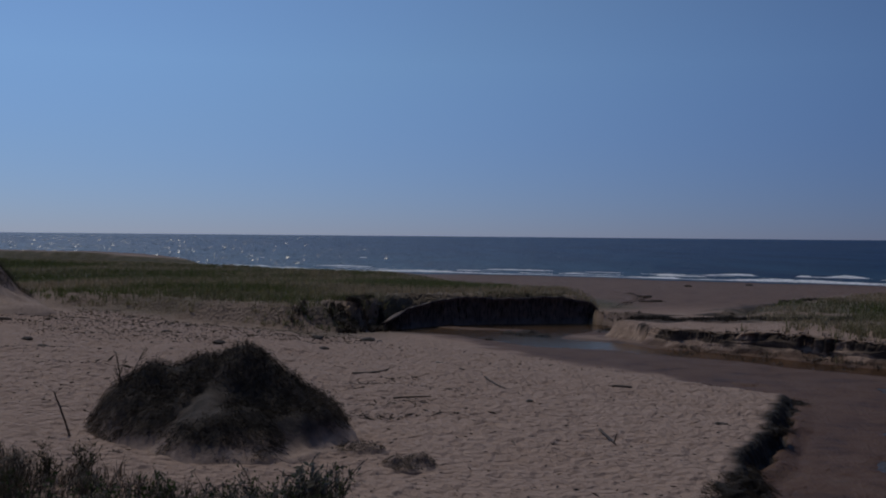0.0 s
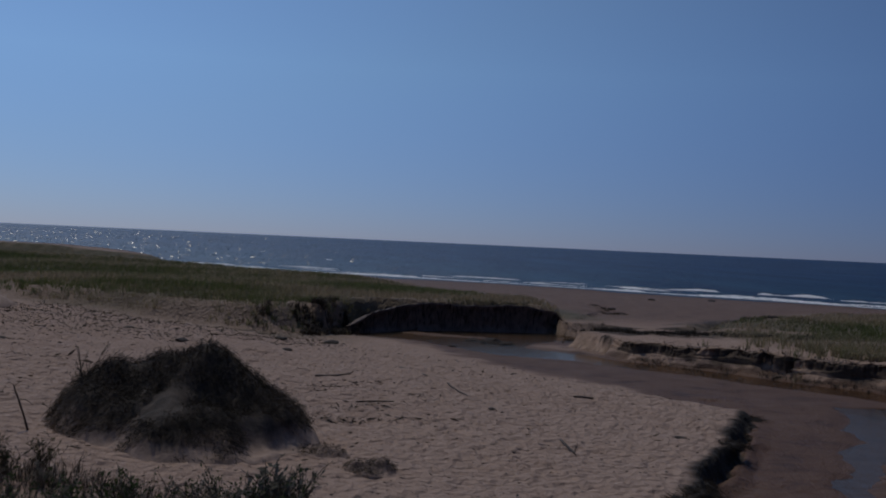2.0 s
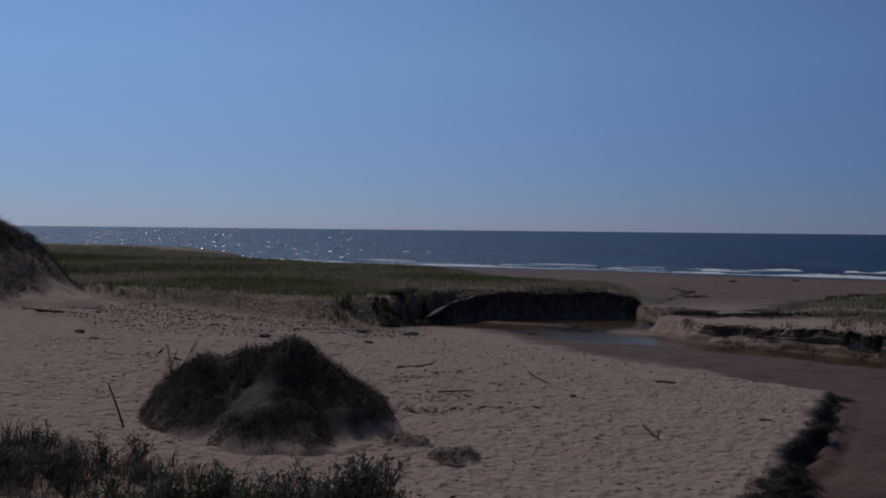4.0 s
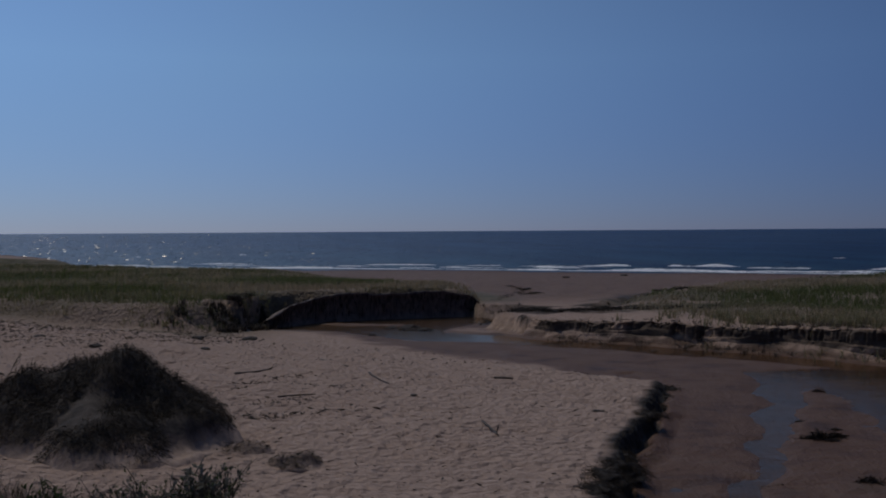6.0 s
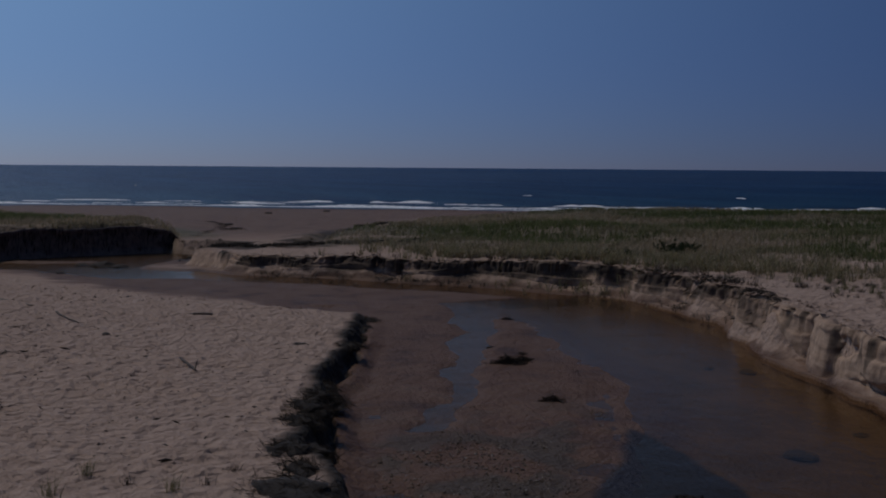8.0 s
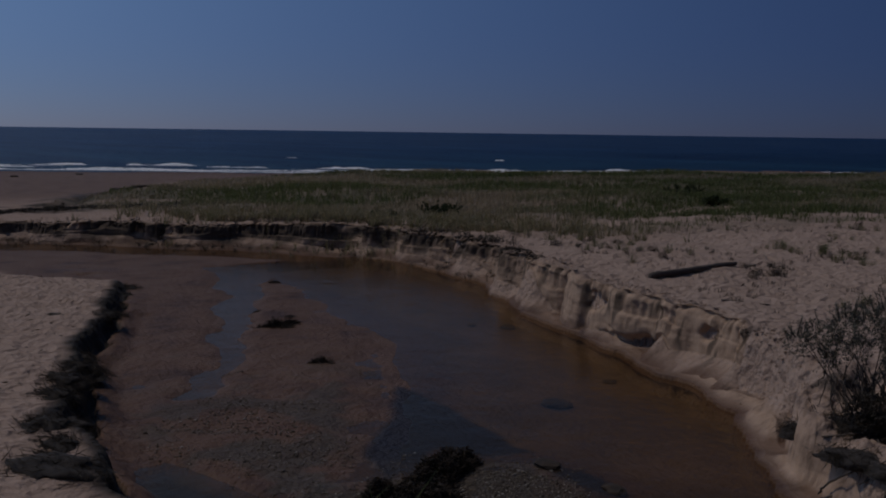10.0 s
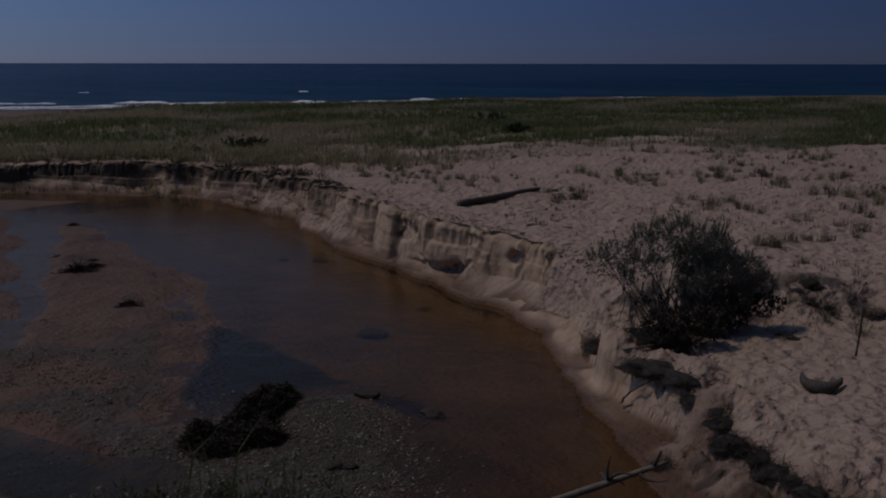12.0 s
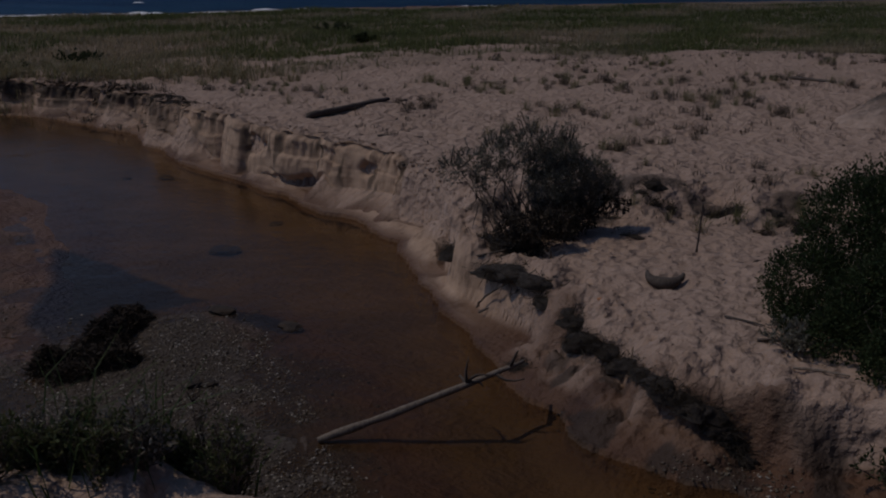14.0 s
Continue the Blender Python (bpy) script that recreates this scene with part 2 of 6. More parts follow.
def make_hummock(name, low, high, reach):
    """Dark rooty soil above an apron of blown pale sand, with sand smeared down the sides."""
    m = Nodes(name)
    n = m.noise(4.0, 5, 0.7)
    dark = m.ramp(n, (0.3, (0.03, 0.024, 0.02)), (0.7, (0.11, 0.085, 0.067)))
    sand = m.ramp(m.noise(9.0, 4), (0.3, (0.31, 0.22, 0.168)), (0.7, (0.43, 0.31, 0.24)))
    up = m.node("ShaderNodeSeparateXYZ")
    m.put(up.inputs[0], m.place())
    smear = m.math("MULTIPLY", m.math("SUBTRACT", m.noise(0.9, 5, 0.65, m.stretch(1, 1, 0.5)), 0.5), reach)
    level = m.node("ShaderNodeMapRange", **{"From Min": low, "From Max": high})
    m.put(level.inputs[0], m.math("ADD", up.outputs["Z"], smear))
    return m.done(m.principled(m.mix(level.outputs[0], sand, dark), 0.95, m.bump(n, 0.8, 0.05)))


HUMMOCK = make_hummock("hummock_sand", 0.12, 0.45, 1.0)
FAR_HUMMOCK = make_hummock("far_hummock_sand", 1.5, 1.9, 1.0)
WEED = make_soil("wet_weed", (0.06, 0.038, 0.022), (0.015, 0.011, 0.009), 9.0)
CHIP = make_soil("orange_litter", (0.45, 0.22, 0.09), (0.3, 0.12, 0.05))
PEBBLE = make_pebble()
SOD_SOIL = make_soil("sod_soil", (0.050, 0.038, 0.030), (0.018, 0.014, 0.012), 5.0)
SOD_GRASS = make_leafy("sod_grass", (0.055, 0.043, 0.032), (0.12, 0.092, 0.068), dark=0.6)
PEAT = make_soil("dark_peat", (0.30, 0.235, 0.20), (0.13, 0.10, 0.087), 3.0)


# ---- the shape of the land ----
def hash_grid(ix, iy, seed):
    h = (ix * 374761393 + iy * 668265263 + seed * 1442695041) & 0x7FFFFFFF
    h = ((h ^ (h >> 13)) * 1274126177) & 0x7FFFFFFF
    return ((h ^ (h >> 16)) & 0xFFFF) / 65535.0


def value_noise(x, y, size, seed=0):
    """Smooth noise from -1 to 1 with features of that size."""
    u, v = np.asarray(x, float) / size + 1000.0, np.asarray(y, float) / size + 1000.0
    iu, iv = np.floor(u).astype(np.int64), np.floor(v).astype(np.int64)
    fu, fv = u - iu, v - iv
    fu, fv = fu * fu * (3 - 2 * fu), fv * fv * (3 - 2 * fv)
    a, b = hash_grid(iu, iv, seed), hash_grid(iu + 1, iv, seed)
    c, d = hash_grid(iu, iv + 1, seed), hash_grid(iu + 1, iv + 1, seed)
    return 2 * ((a + (b - a) * fu) * (1 - fv) + (c + (d - c) * fu) * fv) - 1


def fractal(x, y, size, octaves=3, seed=0, gain=0.5):
    total, amp = 0.0, 1.0
    for k in range(octaves):
        total = total + amp * value_noise(x + 13.7 * k, y - 7.3 * k, size / 2 ** k, seed + k)
        amp *= gain
    return total


def step(a, b, x):
    t = np.clip((x - a) / (b - a), 0, 1)
    return t * t * (3 - 2 * t)


def dimples(x, y, size, seed=0):
    """Round hollows trodden side by side: 0 on the rims, 1 in the middles."""
    u, v = x / size + 500.0, y / size + 500.0
    iu, iv = np.floor(u).astype(np.int64), np.floor(v).astype(np.int64)
    best = np.full(np.shape(x), 9.0)
    for i in (-1, 0, 1):
        for j in (-1, 0, 1):
            px, py = iu + i + hash_grid(iu + i, iv + j, seed), iv + j + hash_grid(iu + i, iv + j, seed + 7)
            best = np.minimum(best, (u - px) ** 2 + (v - py) ** 2)
    return np.clip(1 - best / 0.45, 0, 1)


def line_distance(line, x, y):
    """Distance to a polyline, and how far along it (in points) the nearest place is."""
    best = np.full(np.shape(x), 1e9)
    along = np.zeros(np.shape(x))
    for i, ((ax, ay), (bx, by)) in enumerate(zip(line[:-1], line[1:])):
        dx, dy = bx - ax, by - ay
        t = np.clip(((x - ax) * dx + (y - ay) * dy) / (dx * dx + dy * dy), 0, 1)
        d = np.hypot(x - ax - t * dx, y - ay - t * dy)
        near = d < best
        best, along = np.where(near, d, best), np.where(near, i + t, along)
    return best, along


def inside(poly, x, y):
    """True within the polygon."""
    res = np.zeros(np.shape(x), bool)
    for (ax, ay), (bx, by) in zip(poly, poly[1:] + poly[:1]):
        if ay != by:
            res ^= ((ay > y) != (by > y)) & (x < (bx - ax) * (y - ay) / (by - ay) + ax)
    return res


def signed(poly, x, y):
    """Metres inside (plus) or outside (minus) the polygon."""
    d, _ = line_distance(poly + poly[:1], x, y)
    return np.where(inside(poly, x, y), d, -d)


# feet of the creek's banks, from upstream by the lookout to the pool behind the bar
LEFT_FOOT = [(7.4, -6), (6.6, 0.5), (5.6, 2.2), (4.9, 4.0), (4.2, 6.0), (3.5, 8.2), (3.4, 10.5), (3.95, 13.2), (4.72, 15.7), (5.8, 18.5),
             (7.5, 22.7), (9.15, 26.7), (8.9, 28.6), (8.0, 31.3), (6.44, 33.6), (4.4, 36.3), (3.3, 38.5), (1.8, 41.6), (0.3, 44.1), (-2.2, 45.4)]
POOL_BACK = [(-2.2, 45.4), (-2.1, 46.6), (-0.7, 48.3), (1.1, 49.4), (3.6, 50.1), (5.8, 50.6), (7.2, 51.0)]
RIGHT_FOOT = [(9.6, -6), (8.3, 0.3), (7.6, 2.0), (7.7, 2.6), (7.72, 3.2), (7.75, 3.9), (8.0, 4.5), (8.3, 5.1), (9.0, 5.95), (9.6, 6.8), (10.5, 7.8),
              (11.6, 9.0), (12.6, 10.1), (13.5, 12.0), (14.3, 14.6), (15.1, 17.5), (15.8, 19.2), (17.6, 22.9), (18.1, 25.5), (18.0, 28.3),
              (17.2, 30.4), (15.6, 32.6), (13.3, 34.9), (10.9, 37.5), (8.2, 39.5), (6.9, 41.5), (5.0, 43.0), (5.6, 44.6), (8.5, 47.5)]
CHANNEL = LEFT_FOOT + POOL_BACK[1:] + RIGHT_FOOT[::-1]
FLAT = [(9.5, 27.0), (9.3, 29.5), (10.6, 31.2), (12.3, 30.2), (13.1, 28.0), (13.2, 26.0), (12.2, 22.0), (11.55, 18.8), (10.1, 15.7),
        (9.0, 13.7), (7.9, 12.2), (6.9, 10.9), (6.3, 9.9), (5.6, 9.0), (4.6, 9.3), (4.0, 10.8), (3.95, 12.6), (4.2, 14.2), (4.9, 16.2), (5.9, 19), (7.6, 23)]
SPIT = [(6.5, 10.2), (7.6, 10.0), (8.25, 9.5), (8.25, 8.5), (7.4, 7.2), (6.6, 6.1), (5.9, 5.1), (5.2, 5.2), (4.5, 7.4), (5.0, 9.2)]
STREAK = [(13.4, 29.7), (12.5, 27.5), (10.8, 23.7), (9.3, 20.5), (7.7, 17.4), (6.75, 16.1), (5.9, 15.2)]
# patches of creek bed coloured near-black
DARK_BEDS = [[(6.45, 10.1), (6.8, 11.2), (8.2, 12.6), (9.2, 14.1), (9.35, 13.2), (9.25, 11.6), (9.05, 10.4), (8.25, 10.4), (7.9, 11.0), (7.3, 10.5)],
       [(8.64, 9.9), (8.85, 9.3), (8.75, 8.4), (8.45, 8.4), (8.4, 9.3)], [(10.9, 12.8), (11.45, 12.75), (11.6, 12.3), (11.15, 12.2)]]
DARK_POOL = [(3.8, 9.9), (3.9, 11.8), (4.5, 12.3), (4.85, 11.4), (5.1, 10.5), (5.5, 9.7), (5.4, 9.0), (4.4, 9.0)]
BOWL = [(10.2, 8.0), (12.7, 7.3), (13.5, 6.1), (14.1, 5.2), (14.3, 3.6), (13.5, -2), (6, -2), (7.2, 3.3), (8.3, 5.8), (9.2, 7.2)]
LEFT_MEADOW = [(-4.8, 38.6), (-3.4, 43.0), (-3.0, 46.4), (-1.2, 50.0), (2.0, 50.9), (6.6, 51.8), (8.4, 55.0), (7.6, 62.0), (4.0, 72), (-6, 104),
               (-34, 131), (-95, 160), (-160, 186), (-160, 90), (-60, 78), (-27, 64), (-21, 49), (-16.5, 44.6), (-11.5, 42.6), (-8.0, 40.6)]
RIGHT_MEADOW = [(12.5, 43.0), (15.0, 40.5), (18.5, 35), (20.5, 29.5), (24.0, 25), (28, 22.6), (33, 19.6), (39, 14), (42, 6), (60, -20), (420, -60), (420, 8), (185, 11), (140, 36),
                (95, 63), (75, 75), (56, 84), (42, 80), (27.5, 70), (22, 60.5), (15.5, 53)]

SAND_PATCH = [(28.2, 19.6), (30.5, 21.4), (33.5, 20.8), (34.2, 18.9), (31.5, 18.6), (29.2, 17.6)]


def land(x, y):
    """Height of the ground and its surface kinds at x, y."""
    x, y = np.asarray(x, float), np.asarray(y, float)
    r = np.hypot(x, y)
    wx = x + 0.22 * fractal(x, y, 1.6, 3, 11) + 0.035 * value_noise(x, y, 0.35, 15)
    wy = y + 0.22 * fractal(x, y, 1.6, 3, 21) + 0.035 * value_noise(x, y, 0.35, 25)
    in_channel = inside(CHANNEL, wx, wy)
    dl, _ = line_distance(LEFT_FOOT, wx, wy)
    dr, _ = line_distance(RIGHT_FOOT, wx, wy)
    dp, _ = line_distance(POOL_BACK, wx, wy)

    # bed of the creek: damp flats just above the water, deeper on the outer bend
    flat = np.maximum(signed(FLAT, wx, wy), signed(SPIT, wx, wy))
    bed = np.where(flat > 0, 0.05 * step(0, 1.2, flat), -0.28 * step(0, 2.2, -flat))
    streak, down = line_distance(STREAK, wx, wy)
    film = np.interp(down, [0, 1, 2, 3, 4, 6], [1.1, 0.95, 0.85, 0.72, 0.5, 0.3])
    bed = bed - 0.075 * step(film, 0.2 * film, streak + 0.14 * fractal(x, y, 1.3, 3, 3, 0.4)) * (flat > 0)
    bed = np.where(y > 29.5, 0.025 - 0.095 * np.maximum(step(2.4, 1.2, dr), step(39.5, 42.5, y + 0.25 * x)) * step(0.0, 0.8, np.minimum(dl, dr)), bed)
    bed = bed + 0.10 * step(0.05, 0.45, fractal(x * 0.55, y + 0.2 * x, 1.9, 3, 7)) * step(43.2, 44.6, y) * step(-2.5, 0.5, x) * step(6.5, 4.5, x)
    bed = bed - 0.11 * step(-0.1, 0.25, signed(DARK_POOL, wx, wy))
    bed = bed + np.where(flat > 0.1, 0.010 * fractal(x, y, 0.3, 3, 19, 0.5), 0.0)
    bed = bed + np.where(flat > 0.15, 0.022 * fractal(x, y, 0.9, 3, 9, 0.6) * step(26, 12, y), 0.0)
    bed = bed + 0.007 * fractal(x, y, 2.4, 2, 5, 0.3) + 0.16 * step(0.5, 0, np.minimum(dl, dr)) * step(26, 22, y) * step(8.5, 6.5, x - 0.3 * y) + 0.07 * step(1.4, 0.2, dl) * step(21, 24, y) * step(31, 29, y)

    # sand field on the near side, and its edge
    field = 0.55 - 0.045 * (x - 5) - 0.012 * (y - 18) + 0.10 * fractal(x, y, 7, 2, 31)
    field = np.clip(field, 0.3, 1.5)
    bearing = np.degrees(np.arctan2(x, y))
    far_edge = np.interp(bearing, [-180, -90, -30, 0, 12, 24, 34, 45, 56, 90, 180], [13, 13, 12, 11, 9.5, 6.2, 4.65, 4.0, 3.2, 3.0, 13])
    near_edge = np.interp(bearing, [-180, -90, -30, 0, 12, 24, 34, 45, 56, 90, 180], [4, 4, 4, 4.2, 4.0, 3.5, 3.3, 2.9, 1.7, 1.5, 4])
    knoll = step(0, 1, (far_edge - r - 0.3 * fractal(x, y, 0.9, 2, 33)) / (far_edge - near_edge))
    field = field + (2.6 - field) * knoll + 0.07 * fractal(x, y, 0.4, 3, 35) * step(7, 4, r)
    width_l = np.where(y < 26, 0.30, 0.30 + 10.0 * step(26, 30, y))
    rise_l = np.clip(dl / width_l, 0, 1)
    rise_l = np.where(y > 28, rise_l ** 0.8, step(0, 1, rise_l))
    left = 0.03 + (field - 0.03) * rise_l
    lm = signed(LEFT_MEADOW, wx, wy)
    left = left + (1.40 + 0.25 * fractal(x, y, 18, 2, 41) - 0.25 * step(-8, -45, x) - 0.8 * step(52, 82, r) - left) * np.where(dp < 3, step(-0.25, 0.25, lm), step(-0.3, 1.2, lm)) * step(0.12, 0.42, np.minimum(dp, 3))

    # plateau across the creek, with the trodden bowl near the lookout
    plat = 1.16 - 0.20 * step(17, 24, y) * step(29, 22, x) + 0.10 * fractal(x, y, 6, 2, 51) - 0.22 * step(15.5, 5.5, x) * step(33, 41, y) - 0.18 * step(31, 36, y) * step(20, 16, x)
    bowl = signed(BOWL, wx, wy)
    plat = plat - 0.45 * step(-1.1, 0.15, bowl + 0.35 * fractal(x, y, 0.7, 3, 55) * (x > 11))
    rm = signed(RIGHT_MEADOW, wx, wy)
    plat = plat + (0.05 + 0.22 * fractal(x, y, 9, 2, 61)) * step(-1, 5, rm) - 0.3 * step(58, 72, bearing) * step(30, 62, r) * step(-1, 5, rm) - 0.014 * np.clip(r - 34, 0, 50) * np.maximum(step(0, 6, rm), step(60, 70, r))
    width_r = 0.5 + 0.35 * step(7.8, 6.2, y) + 0.25 * step(20, 25, y) + 1.5 * step(41.0, 43.2, y) * step(9.5, 6.5, x)
    rill = 0.05 * value_noise(x, y, 0.33, 71) + 0.20 * value_noise(x, y, 0.9, 72) + 0.16 * value_noise(x, y, 2.1, 75)
    rill = rill * (1 - 0.65 * step(8, 6.5, y))
    rise_r = np.clip((dr + rill - (0.2 + 0.14 * step(20, 17, y)) * step(7.5, 8.5, y)) / width_r, 0, 1)
    talus = np.clip(0.22 + 0.36 * fractal(x, y, 1.6, 2, 74), 0.06, 0.55) * plat * (1 - 0.75 * step(9.2, 10.4, y))
    foot = talus * np.clip(dr / (0.25 + 0.9 * talus), 0, 1)
    right = np.maximum(foot, 0.03 + (plat - 0.03) * step(0.45, 1, rise_r)) + 0.05 * fractal(x, y, 0.4, 3, 73) * step(0, 0.3, rise_r) * step(2.2, 1.2, dr / width_r)
    # ledges of firmer sand on the face
    right = right + 0.05 * np.sin(right * 19 + 2.5 * value_noise(x, y, 0.7, 77)) * step(0.1, 0.3, right) * step(1.25, 0.9, dr / width_r) * step(7.2, 8.5, y)
    right = right + 0.10 * fractal(x, y, 0.5, 5, 76, 0.68) * step(10.2, 8, y) * step(2.2, 0.6, dr) * step(0.1, 0.45, dr)

    right = np.maximum(right, 0.05)

    # which side of the creek: past the pool the beach lies open
    creek_x = np.interp(y, [-6, 2, 6, 13, 20, 26, 32, 37, 42, 46, 52], [8.5, 6.6, 6.3, 9, 12, 14, 13, 8, 4, 5, 8])
    land_z = np.where(x < creek_x, left, right)
    beach_start = np.interp(x, [-60, 0, 8, 16, 22, 60], [200, 56, 51, 45, 62, 74])
    shore = 120 - np.where(x > 14.5, 0.63, 0.45) * (x - 14.5)
    shore = np.maximum(shore, 15 + 0.0 * x) + 2.0 * fractal(x, y, 30, 2, 81)
    beach = 0.42 - 0.73 * step(50, 0, shore - y) + 0.05 * fractal(x, y, 8, 3, 83) * step(0, 12, shore - y) - 0.03 * np.clip(y - shore, 0, 200)
    turfed = np.maximum(step(-3.2, -0.3, lm + 0.8 * fractal(x, y, 3, 2, 85)), step(-2.5, 2.5, rm + 0.8 * fractal(x, y, 3, 2, 87)))
    meadow = np.maximum(step(-2.5, 2.5, lm + 0.8 * fractal(x, y, 3, 2, 85)), step(-2.5, 2.5, rm + 0.8 * fractal(x, y, 3, 2, 87)))
    open_beach = step(-1.5, 2.5, y - beach_start) * (1 - meadow)
    z = land_z * (1 - open_beach) + beach * open_beach
    # old channel behind the bar
    gully, _ = line_distance([(7.2, 49.2), (10.5, 49.0), (14, 50.5), (18, 56.5), (23, 62)], wx, wy)
    z = z - (z - 0.16) * 0.8 * step(1.3, 0.3, gully) * (1 - in_channel)
    bar_back, _ = line_distance([(8.2, 46.8), (9.1, 44.9), (10.8, 43.6), (13.0, 44.3), (15.2, 43.2), (17.5, 45.5)], wx, wy)
    z = np.where(in_channel, bed, z)
    z = np.where((y > shore + 1), np.minimum(z, beach), z)

    dry = step(0.10, 0.3, z) * step(4, -2, y - shore + 25)
    # trodden sand: dimples of feet, ripples and small lumps
    tread = 0.02 * fractal(x, y, 0.34, 2, 91) + 0.03 * value_noise(x, y, 1.3, 95) + (0.02 - 0.05 * dimples(x + 0.04 * value_noise(x, y, 0.12, 94), y, 0.24, 92)) * step(34, 20, r) * (0.6 + 0.5 * value_noise(x, y, 1.7, 96)) + 0.05 * fractal(x, y, 0.8, 3, 98, 0.6) * step(14, 24, r) * step(70, 45, r)
    z = z + dry * tread * (1 - 0.6 * open_beach)
    z = z - 0.1 * np.exp(-((x - 10.82) ** 2 + (y - 4.62) ** 2) / 0.05) + 0.05 * np.exp(-((x - 10.98) ** 2 + (y - 4.72) ** 2) / 0.06)

    kinds = {
        "wet": np.where(in_channel, 1.0 - 0.8 * step(2.4, 0.0, dl + 0.9 * fractal(x, y, 1.5, 3, 121)) * step(24, 27, y), 0.3 * step(1.5, 0.0, dl + 0.5 * fractal(x, y, 1.5, 3, 121)) * step(24, 27, y)) + 0.85 * open_beach * step(48, 60, y) + np.maximum(step(0.16, 0.05, z + 0.03 * fractal(x, y, 0.9, 2, 97)) * (y < 60), step(-12, 2, y - shore)) + np.where(~in_channel & (x > creek_x) & (x < 12), 0.9 * step(0.86, 0.5, dr + 0.3 * fractal(x, y, 0.5, 3, 107)) * step(6.2, 5.0, y), 0.0),
        "deep": np.where(in_channel, step(-0.03, -0.2, z), 0.0),
        "damp": np.where(in_channel, step(0.035, 0.0, z + 0.02 * fractal(x, y, 0.5, 3, 119)), 0.0),
        "gravel": step(-0.9, 0.7, signed(SPIT, wx, wy) + 0.45 * fractal(x, y, 0.8, 3, 99, 0.7))
        + 0.85 * step(-0.1, 0.7, fractal(x, y, 0.8, 3, 101, 0.7) + 0.25) * step(0.1, 0.8, flat) * step(17.5, 13, y),
        "dark_bed": np.maximum.reduce([step(-0.1, 0.1, 0.09 * fractal(x, y, 0.6, 3, 113) + signed(patch, x, y)) for patch in DARK_BEDS] + [step(0.0, 0.3, signed(DARK_POOL, wx, wy))]),
        "cut": np.where(~in_channel & (x > creek_x), step(0.02, 0.2, dr) * step(1.15, 0.7, dr / width_r) * (y < 44) * step(5.8, 7.2, y), 0.0),
        "soil": np.where(~in_channel, np.maximum(np.maximum(step(0.55, 0.4, dp) * step(0.02, 0.15, z), step(0.6, 0.3, dl) * (y < 26.5) * (x < creek_x)),
                         step(0.38, 0.5, z + 0.12 * fractal(x, y, 1.3, 2, 103)) * step(1.5, 1.1, dr / width_r) * step(22, 26, y) * step(0.0, 0.3, fractal(x, y, 1.4, 3, 105) + 0.12) * (x > creek_x)), 0.0)
        + np.where(~in_channel & (x > creek_x) & (x < 12), 0.7 * step(0.1, 0.5, fractal(x, y, 0.28, 3, 108) + 0.1) * step(0.75, 0.5, dr + 0.15 * fractal(x, y, 0.6, 2, 107)) * step(5.6, 4.8, y), 0.0)
        + 0.85 * step(2.2, 0.7, bar_back + 0.9 * fractal(x, y, 1.0, 3, 117)) * (~in_channel)
        + 0.85 * step(2.2, 0.7, gully + 0.9 * fractal(x, y, 1.2, 3, 115)) * (~in_channel) * step(-1.0, 0.2, fractal(x, y, 2.5, 2, 116))
        + 0.7 * step(0.1, 0.5, fractal(x, y, 0.45, 3, 111)) * step(-1.3, -0.9, bowl) * step(0.3, 0.0, bowl) * (x > 11.8),
        "turf": np.clip(turfed * np.maximum(step(0.55, 0.2, fractal(x * 0.35, y, 3.2, 2, 307) - 0.02 * np.maximum(rm, lm)), np.maximum(step(45, 60, r), 1.0 * (x < 0))) * (0.62 + 0.45 * fractal(x * 0.4, y, 4, 2, 109)), 0, 0.85) * step(0.35, 0.5, dp),
    }
    kinds["turf"] = np.maximum(kinds["turf"], 0.95 * turfed * step(50, 85, r))
    kinds["turf"] = kinds["turf"] * step(0.1, -0.5, signed(SAND_PATCH, wx, wy))
    return z, kinds


def ground_z(x, y):
    return float(land(np.array([x]), np.array([y]))[0][0])


# ---- mesh helpers ----
def mesh_of(name, verts, faces, mat, dry=None, smooth=False):
    """A mesh from arrays: verts n x 3, faces m x 3 or m x 4."""
    verts, faces = np.asarray(verts, np.float32), np.asarray(faces, np.int32)
    me = bpy.data.meshes.new(name)
    k = faces.shape[1]
    me.vertices.add(len(verts))
    me.vertices.foreach_set("co", verts.ravel())
    me.loops.add(faces.size)
    me.loops.foreach_set("vertex_index", faces.ravel())
    me.polygons.add(len(faces))
    me.polygons.foreach_set("loop_start", np.arange(0, faces.size, k, dtype=np.int32))
    me.polygons.foreach_set("loop_total", np.full(len(faces), k, np.int32))
    me.polygons.foreach_set("use_smooth", np.full(len(faces), smooth))
    if dry is not None:
        me.attributes.new("dry", "FLOAT", "POINT").data.foreach_set("value", np.asarray(dry, np.float32))
    me.update(calc_edges=True)
    me.materials.append(mat)
    return me


